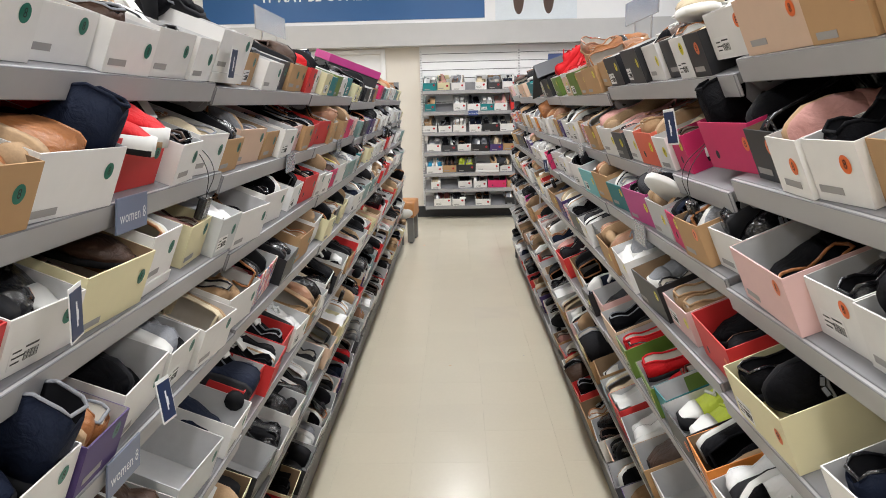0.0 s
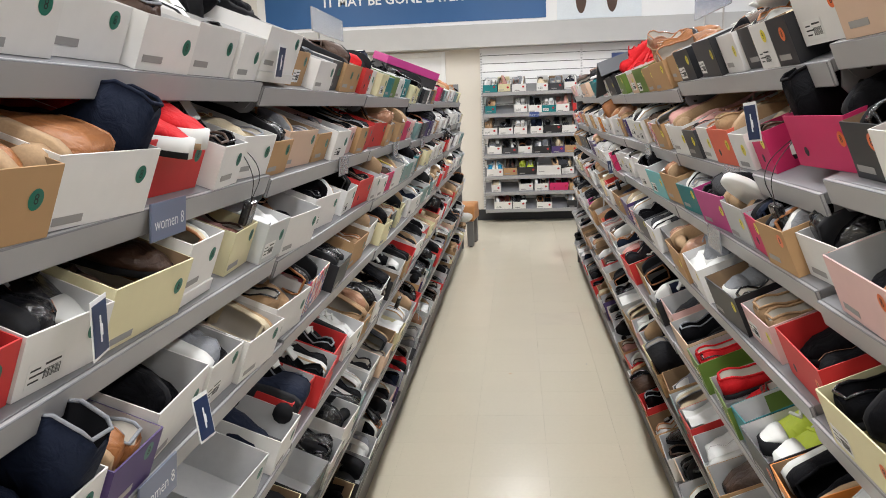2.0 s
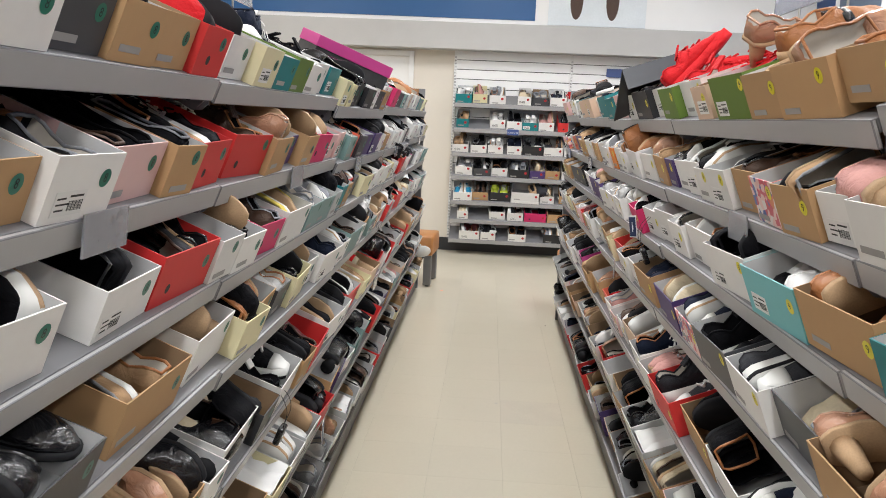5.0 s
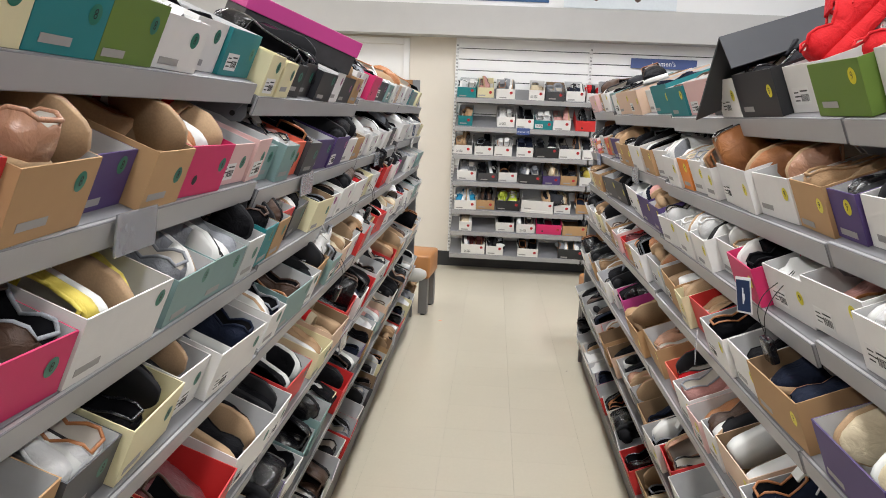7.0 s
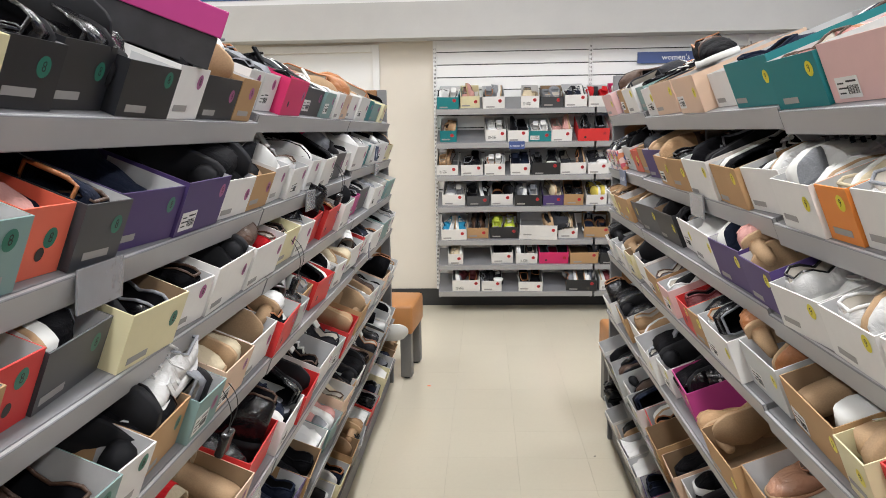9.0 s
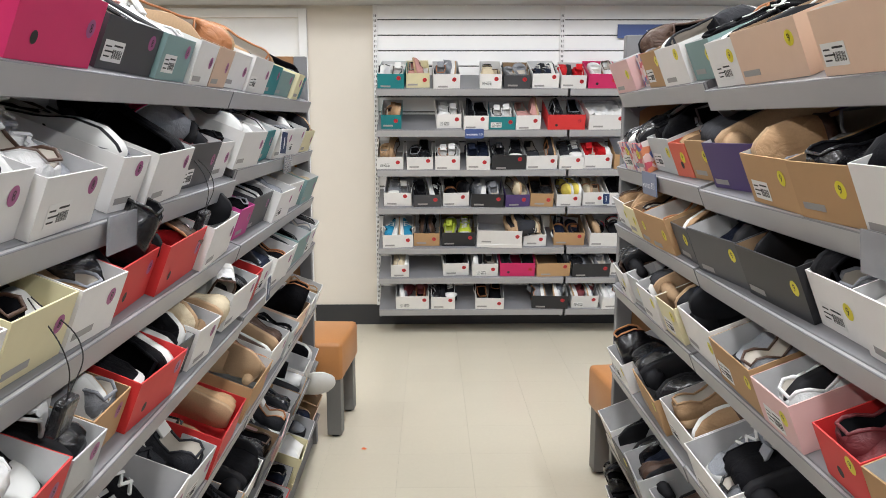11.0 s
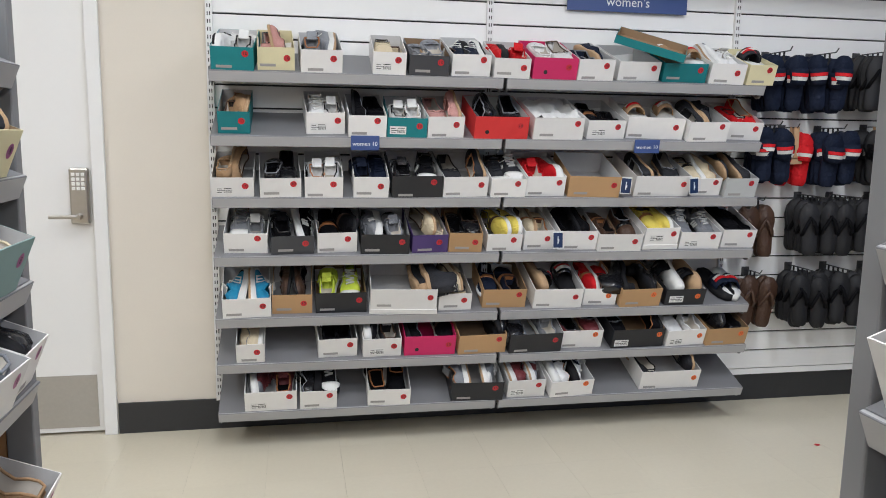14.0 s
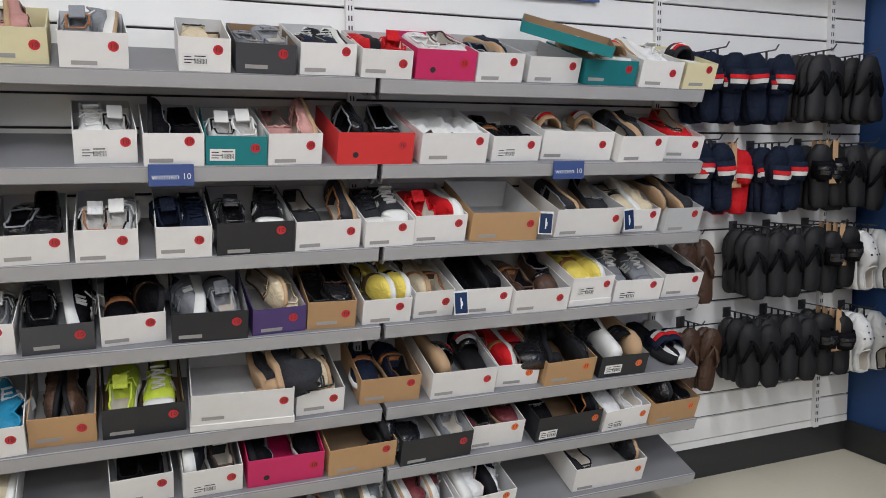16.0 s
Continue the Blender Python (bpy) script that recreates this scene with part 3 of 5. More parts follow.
WIDTH = [(0, 0.018), (0.06, 0.029), (0.2, 0.031), (0.45, 0.033), (0.7, 0.043), (0.86, 0.038), (0.95, 0.026), (1.0, 0.010)]
LASTS = {  # top height, height of the foot's base, where the opening ends, thickness of the sole
    "sneaker": ([(0, 0.070), (0.1, 0.082), (0.25, 0.062), (0.42, 0.085), (0.6, 0.066), (0.85, 0.046), (1, 0.030)], [(0, 0.030), (0.6, 0.024), (1, 0.030)], 0.44, 0.028),
    "flat": ([(0, 0.052), (0.1, 0.056), (0.3, 0.040), (0.6, 0.036), (0.75, 0.040), (0.9, 0.030), (1, 0.016)], [(0, 0.010), (1, 0.008)], 0.66, 0.009),
    "loafer": ([(0, 0.062), (0.1, 0.066), (0.25, 0.052), (0.45, 0.066), (0.6, 0.058), (0.85, 0.040), (1, 0.022)], [(0, 0.018), (0.6, 0.012), (1, 0.014)], 0.46, 0.016),
    "pump": ([(0, 0.125), (0.1, 0.130), (0.3, 0.092), (0.55, 0.050), (0.72, 0.040), (0.9, 0.032), (1, 0.016)], [(0, 0.078), (0.2, 0.072), (0.55, 0.022), (0.7, 0.008), (1, 0.010)], 0.64, 0.007),
    "bootie": ([(0, 0.150), (0.08, 0.158), (0.3, 0.158), (0.38, 0.115), (0.55, 0.078), (0.85, 0.052), (1, 0.030)], [(0, 0.045), (0.25, 0.040), (0.6, 0.016), (1, 0.018)], 0.33, 0.016),
    "thong": ([(0, 0.036), (0.5, 0.030), (1, 0.030)], [(0, 0.024), (0.6, 0.018), (1, 0.018)], 1.0, 0.02),
    "clog": ([(0, 0.060), (0.1, 0.062), (0.3, 0.055), (0.46, 0.088), (0.6, 0.092), (0.85, 0.070), (1, 0.035)], [(0, 0.026), (0.6, 0.022), (1, 0.026)], 0.42, 0.024),
    "slide": ([(0, 0.036), (0.5, 0.030), (1, 0.030)], [(0, 0.034), (0.6, 0.026), (1, 0.030)], 1.0, 0.030),
}
LENGTH = 0.25
SHOES = {}


def shoe_meshes(kind):
    if kind in SHOES:
        return SHOES[kind]
    top, base, opening, thick = LASTS[kind]
    stations = [0.0, 0.03, 0.08, 0.15, 0.24, 0.33, 0.40, 0.46, 0.54, 0.62, 0.70, 0.78, 0.86, 0.92, 0.97, 1.0]
    parts = {}
    bm = bmesh.new()
    if kind == "slide":
        for c, wide in ((0.62, 0.085),):
            rows = []
            for j in range(5):
                s = (c + (j - 2) / 4 * 0.30) * LENGTH
                half = interp(WIDTH, s / LENGTH) + 0.004
                arch = []
                for k in range(9):
                    a = math.pi * k / 8
                    arch.append((s, -half * math.cos(a), 0.022 + (0.062 - 0.01 * abs(j - 2) / 2) * math.sin(a) ** 0.8))
                for k in range(8, -1, -1):
                    a = math.pi * k / 8
                    arch.append((s, -(half - 0.004) * math.cos(a), 0.022 + (0.057 - 0.01 * abs(j - 2) / 2) * math.sin(a) ** 0.8))
                rows.append(arch)
            loft(bm, rows)
    elif kind == "thong":
        half = [(0.74, 0.0, 0.036), (0.66, 0.012, 0.044), (0.50, 0.030, 0.036), (0.38, 0.035, 0.018)]
        line = [Vector((x * LENGTH, -y, z)) for x, y, z in reversed(half)] + [Vector((x * LENGTH, y, z)) for x, y, z in half[1:]]
        rings = []
        for i, p in enumerate(line):
            along = (line[min(i + 1, 6)] - line[max(i - 1, 0)]).normalized()
            side = along.cross(Vector((0, 0, 1))).normalized()
            up = side.cross(along)
            rings.append([tuple(p + side * 0.009 * math.cos(k * math.pi / 3) + up * 0.004 * math.sin(k * math.pi / 3)) for k in range(6)])
        loft(bm, rings)
        add_rod(bm, (0.74 * LENGTH, 0, 0.016), (0.735 * LENGTH, 0, 0.038), 0.004, 6)
    else:
        rings = []
        for s in stations:
            is_open = 0.03 <= s <= opening
            rings.append(ring(s * LENGTH, interp(WIDTH, s), interp(base, s), interp(top, s), is_open, interp(base, s) + 0.004))
        loft(bm, rings, lambda i, k: 1 if k in (3, 4, 5) and 0 < i and stations[i + 1] <= opening else 0)
        edge = [s for s in stations if 0.03 <= s <= opening]
        rim = [Vector((s * LENGTH, -interp(WIDTH, s) * 0.87, interp(top, s) + 0.0006)) for s in edge]
        tip = edge[-1] + 0.025
        rim.append(Vector((tip * LENGTH, 0, interp(top, tip) + 0.001)))
        rim += [Vector((p.x, -p.y, p.z)) for p in reversed(rim[:-1])]
        rings = []
        for i, p in enumerate(rim):
            along = (rim[(i + 1) % len(rim)] - rim[i - 1]).normalized()
            side = along.cross(Vector((0, 0, 1))).normalized()
            rise = side.cross(along)
            rings.append([tuple(p + side * 0.0032 * math.cos(k * math.pi / 3) + rise * 0.0032 * math.sin(k * math.pi / 3)) for k in range(6)])
        rings.append(rings[0])
        loft(bm, rings, lambda i, k: 2, caps=False)
        if kind == "flat":
            for sy in (-1, 1):
                m = Matrix.Translation((tip * LENGTH + 0.006, sy * 0.009, interp(top, tip) + 0.003)) @ Euler((sy * 0.3, 0.25, sy * 0.35)).to_matrix().to_4x4()
                add_box(bm, -0.005, 0.005, -0.009, 0.009, -0.002, 0.003, mat=2, bevel=0.0015, m=m)
    me = mesh_of("upper", bm, None, None, None)
    parts["upper"] = smooth(me)
    bm = bmesh.new()
    rings = []
    for s in stations:
        half, b = interp(WIDTH, s) * 1.06 + 0.001, interp(base, s)
        lo = b - thick if kind in ("pump", "bootie") else 0.0
        x = s * LENGTH * 1.02 - 0.002
        low = lo * 0.65 + b * 0.35
        rings.append([(x, -half, lo), (x, -half * 1.035, low), (x, -half, b + 0.003), (x, half, b + 0.003), (x, half * 1.035, low), (x, half, lo)])
    loft(bm, rings, lambda i, k: 1 if k in (0, 4) else 0)
    if kind in ("pump", "bootie"):
        h = interp(base, 0.08)
        r = bmesh.ops.create_cone(bm, cap_ends=True, segments=10, radius1=0.012 if kind == "pump" else 0.024, radius2=0.022 if kind == "pump" else 0.028, depth=h)
        bmesh.ops.transform(bm, matrix=Matrix.Translation((0.026, 0, h / 2 - thick * 0.4)), verts=r["verts"])
    parts["sole"] = smooth(mesh_of("sole", bm, None, None))
    if kind == "sneaker":
        bm = bmesh.new()
        for i in range(6):
            s = 0.44 + i * 0.045
            z = interp(top, s) + 0.002
            m = Matrix.Translation((s * LENGTH, 0, z)) @ Euler((0, 0.35, 0.35 if i % 2 else -0.35)).to_matrix().to_4x4()
            add_box(bm, -0.003, 0.003, -0.019, 0.019, -0.002, 0.003, m=m)
        m = Matrix.Translation((0.41 * LENGTH, 0, 0.094)) @ Euler((0, -0.6, 0)).to_matrix().to_4x4()
        add_box(bm, -0.022, 0.02, -0.02, 0.02, -0.003, 0.003, bevel=0.002, m=m)
        for s in (-1, 1):
            add_rod(bm, (0.11, 0, 0.088), (0.13, s * 0.03, 0.078), 0.0022, 5)
            add_rod(bm, (0.13, s * 0.03, 0.078), (0.105, s * 0.042, 0.06), 0.0022, 5)
        parts["laces"] = mesh_of("laces", bm, None)
    if kind == "clog":
        bm = bmesh.new()
        for i in range(3):
            for j in range(3):
                s = 0.62 + i * 0.10
                y = (j - 1) * 0.024 * (1 - 0.15 * i)
                z = interp(top, s) - (0.006 if j != 1 else 0.0)
                add_rod(bm, (s * LENGTH, y, z - 0.004), (s * LENGTH + 0.001, y * 1.03, z + 0.0012), 0.0042, 8)
        parts["vent_holes"] = mesh_of("vent_holes", bm, None)
    if kind in ("sneaker", "loafer"):
        bm = bmesh.new()
        rings = []
        for s in ((0.80, 0.86, 0.92, 0.97, 1.0) if kind == "sneaker" else (0.50, 0.54, 0.58)):
            r = ring(s * LENGTH + (0.003 if s == 1.0 else 0.0), interp(WIDTH, s) * 1.05 + 0.0006, interp(base, s) + 0.002, interp(top, s) + 0.002, False, 0)
            rings.append(r)
        loft(bm, rings)
        name = "toe_cap" if kind == "sneaker" else "vamp_strap"
        parts[name] = smooth(mesh_of(name, bm, None))
    if kind == "slide":
        for name, j0, j1 in (("strap_band", 0.1, 0.9), ("strap_stripe", -0.9, 0.0)):
            bm = bmesh.new()
            rows = []
            for j in (j0, j1):
                x = (0.62 + j / 4 * 0.30) * LENGTH
                half = interp(WIDTH, x / LENGTH) + 0.0048
                rise = 0.0632 - 0.01 * abs(j) / 2
                arch = [(x, -half * math.cos(math.pi * k / 16), 0.0225 + rise * math.sin(math.pi * k / 16) ** 0.8) for k in range(3, 14)]
                rows.append(arch + [(p[0], p[1] * 0.985, p[2] - 0.001) for p in reversed(arch)])
            loft(bm, rows)
            parts[name] = mesh_of(name, bm, None)
    if kind == "sneaker":
        for sy in (-1, 1):
            bm = bmesh.new()
            for k in range(3):
                x = (0.46 + 0.07 * k) * LENGTH
                half = interp(WIDTH, x / LENGTH) * 1.045
                m = Matrix.Translation((x, sy * half, 0.046)) @ Euler((sy * 0.30, 0.45, 0)).to_matrix().to_4x4()
                add_box(bm, -0.004, 0.004, -0.0012, 0.0012, -0.014, 0.014, m=m)
                if k < 2:       # the strip that joins the bars at their feet
                    x += 0.035 * LENGTH - 0.005
                    m = Matrix.Translation((x, sy * interp(WIDTH, x / LENGTH) * 1.06, 0.036)) @ Euler((0, 0, sy * 0.08)).to_matrix().to_4x4()
                    add_box(bm, -0.011, 0.011, -0.0012, 0.0012, -0.0025, 0.0025, m=m)
            parts["side_stripes", sy] = mesh_of("side_stripes", bm, None)
    SHOES[kind] = parts
    return parts


KIND_NAMES = {"sneaker": "sneaker", "flat": "ballet_flat", "loafer": "loafer", "pump": "pump_shoe", "bootie": "ankle_boot", "slide": "slide_sandal", "thong": "flip_flop", "clog": "clog"}
KIND_WORDS = {"thong": "flip-flop", "clog": "foam clog with holes", "sneaker": "lace-up sneaker", "flat": "ballet flat", "loafer": "slip-on loafer", "pump": "heeled pump", "bootie": "ankle boot", "slide": "slide sandal"}


UP = "on top of shoe boxes"
TRIM = (None, SHOE["d"], None, SHOE["h"], SHOE["t"], None, SHOE["g"])


def shoe(m, kind, colour, rng, where="lying in an open shoe box"):
    p = shoe_meshes(kind)
    s = new(SHOE_WORDS[colour].replace("-", " ").split()[0 if colour not in "h" else 1] + "_" + KIND_NAMES[kind], p["upper"])
    own(s, SHOE[colour])
    if len(s.material_slots) > 1:
        trim = TRIM[(int(abs(m.translation.x) * 900) + int(m.translation.y * 700)) % len(TRIM)] or SHOE[colour]
        own(s, SHOE[colour], lining_dark if colour in "khvmd" else lining_pale, trim)
    s.matrix_world = m
    sole = part("sole", p["sole"], s)
    if kind == "sneaker":
        own(sole, SHOE["r"] if colour == "r" and where == UP else rubber_black if colour == "h" or rng.random() < 0.2 else rubber_white)
    elif kind in ("slide", "loafer", "thong"):
        own(sole, (black_eva if colour == "k" else SHOE[colour]) if kind in ("slide", "thong") and where[0] == "h" else rubber_black if colour in "khv" and rng.random() < 0.6 else rng.choice((rubber_white, cork)))
    else:
        own(sole, rubber_black if colour in "khvdr" else cork)
    if "laces" in p:
        own(part("laces", p["laces"], s), rubber_white if colour != "r" and rng.random() < 0.5 else SHOE[colour])
    if "toe_cap" in p and colour != "r" and rng.random() < 0.7:
        own(part("toe_cap", p["toe_cap"], s), rubber_white if rng.random() < 0.45 else rng.choice((SHOE["k"], SHOE["g"], SHOE[colour])))
    if "vamp_strap" in p and rng.random() < 0.7:
        own(part("vamp_strap", p["vamp_strap"], s), rng.choice((SHOE["d"], SHOE["h"], SHOE["t"], SHOE[colour])))
    if "vent_holes" in p:
        own(part("vent_holes", p["vent_holes"], s), ink)
        own(sole, rubber_white)
    if ("side_stripes", 1) in p and colour != "r" and rng.random() < 0.6:
        stripe = rubber_white if colour not in "wc" else rng.choice((SHOE["k"], SHOE["v"], SHOE["p"], SHOE["g"]))
        for sy in (-1, 1):
            own(part("side_stripes", p["side_stripes", sy], s), stripe)
    tread = sole.material_slots[0].material
    if kind == "sneaker" and tread == rubber_white and int(m.translation.y * 911) % 3:
        tread = cork if int(m.translation.y * 577) % 2 else rubber_black
    sole.material_slots[1].link, sole.material_slots[1].material = "OBJECT", tread
    if "strap_band" in p:
        plain = colour == "k"
        own(part("strap_band", p["strap_band"], s), SHOE["h"] if plain else SHOE["r"])
        own(part("strap_stripe", p["strap_stripe"], s), SHOE["h"] if plain else rubber_white)
    return tagged(s, SHOE_WORDS[colour] + " " + KIND_WORDS[kind] + " " + where, "shoe", "pairs of shoes")


def tissue_mesh(seed):
    key = ("tissue", seed)
    if key not in BOXES:
        bm = bmesh.new()
        n, r = 9, random.Random(seed)
        bmesh.ops.create_grid(bm, x_segments=n, y_segments=n, size=0.5)
        for v in bm.verts:
            v.co.z = noise.noise(Vector((v.co.x * 5 + seed * 3, v.co.y * 5, seed))) * 0.04 + r.random() * 0.012
        BOXES[key] = smooth(mesh_of("tissue_paper", bm, paper))
    return BOXES[key]


def pair(mbox, w, h, kind, colour, rng):
    """Two shoes in a box, lying as they were dropped in."""
    if colour == "k":
        colour = "khkzkvhzdk"[int(abs(mbox.translation.x * 3 + mbox.translation.y) * 370) % 10]
    turned = rng.random()
    for i, sx in enumerate((-1, 1)):
        toe_out = (rng.random() < 0.5) if turned < 0.4 else (i == 0) == (turned < 0.7)
        yaw = (-90 if toe_out else 90) + rng.uniform(-6, 6)
        y = 0.268 if toe_out else 0.016
        side_on = rng.random() < {"sneaker": 0.35, "flat": 0.35, "loafer": 0.4, "pump": 0.85, "bootie": 0.8, "slide": 0.3}[kind]
        roll = rng.choice((-1, 1)) * rng.uniform(72, 88) if side_on else rng.uniform(-6, 6)
        z = 0.040 if side_on else 0.004
        if kind in ("flat", "slide"):
            z += 0.022
        nose = -rng.uniform(0, 9)
        if turned > 0.72 and kind in ("sneaker", "loafer", "flat"):
            nose = rng.uniform(-4, 16) * (-1 if not toe_out else 1) * (1 if i else 0.4)
            z += 0.026 if nose > 0 else 0.012
        across = sx * (w / 2 - 0.050)
        if side_on:
            across += 0.036 * (1 if (roll > 0) == toe_out else -1)
        m = mbox @ Matrix.Translation((across, y, z + 0.004)) @ pose(0, 0, 0, 0, 0, yaw) @ pose(0, 0, 0, roll, nose, 0)
        if side_on and kind in ("pump", "bootie"):
            m = mbox @ Matrix.Translation((sx * 0.018 - (0.055 if roll < 0 else -0.055) * (1 if toe_out else -1) * -1, y, z + i * 0.03)) @ pose(0, 0, 0, 0, 0, yaw) @ pose(0, 0, 0, roll, nose, 0)
        shoe(m, kind, colour, rng)


LETTER_KIND = {"s": "sneaker", "f": "flat", "l": "loafer", "p": "pump", "b": "bootie", "d": "slide"}


def stock_row(side, level, start, words, dots, number, seed):
    """Stands boxes along a shelf. Each word: box colour, width in cm, then shoe kind and colour; '_' is bare shelf, '-' an empty box."""
    rng = random.Random(seed)
    u = start
    for word in words.split():
        if word[0] == "_":
            u += int(word[1:]) / 100
            continue
        code, w = word[0], int(word[1:3]) / 100
        what = word[3:]
        wide = w - 0.004
        h = 0.098 if w >= 0.22 else 0.092 if rng.random() < 0.6 else 0.084
        c = u + w / 2
        front = rng.random() ** 2 * 0.03 - 0.004
        turn = rng.uniform(-3.2, 3.2)
        m = row_pose(side, level, c, w / 2 - 0.015) @ pose(c if side != "R" else -c, front, 0, 0, 0, turn)
        u += w
        mark, size = dots, number
        if side == 'L' and c > 4.95:
            mark = 'm'
        if side == 'R' and c < 1.75:
            mark, size = 'o', '8'
        if side == 'N' and level > 3 and c > 1.05:
            mark, size = 'o', '11'
        lid = "^" in what
        what = what.replace("^", "")
        wq = round(min(wide, 0.30), 2) - 0.004
        b = shoe_box(m, code, wq, h, mark, size, rng, lid)
        if what and what != "-":
            mb = m @ Matrix.Translation((0, 0, 0.027 if lid else 0.003))
            if what[0] == "t":
                t = tagged(new("tissue_paper", tissue_mesh(rng.randrange(4))), "crumpled white tissue paper in a shoe box", "tissue paper", "tissue papers")
                t.matrix_world = mb @ Matrix.Translation((0, 0.15, h * 0.75)) @ Matrix.Diagonal((wq - 0.01, 0.28, 1, 1))
            else:
                pair(mb, wq, h, LETTER_KIND[what[0]], what[1], rng)
    return u


def random_words(rng, length, mix):
    out, total = [], 0.0
    while total < length - 0.12:
        code = rng.choice(mix)
        w = rng.choice((16, 17, 18, 18, 19, 20))
        w = min(w, max(12, int((length - total) * 100)))
        kind = rng.choice("sssssllffpdb")
        col = rng.choice({"s": "kkkkkkkwwwggvvrp", "l": "kkkkkbcdvv", "f": "kkkhhbcnpv", "p": "hhhkknb", "d": "kkkkbhw", "b": "kkkkhd"}[kind])
        what = rng.choice((kind + col,) * 9 + ("-", "tt"))
        out.append(code + str(w) + what + ("^" if rng.random() < 0.15 else ""))
        total += w / 100
    return " ".join(out)


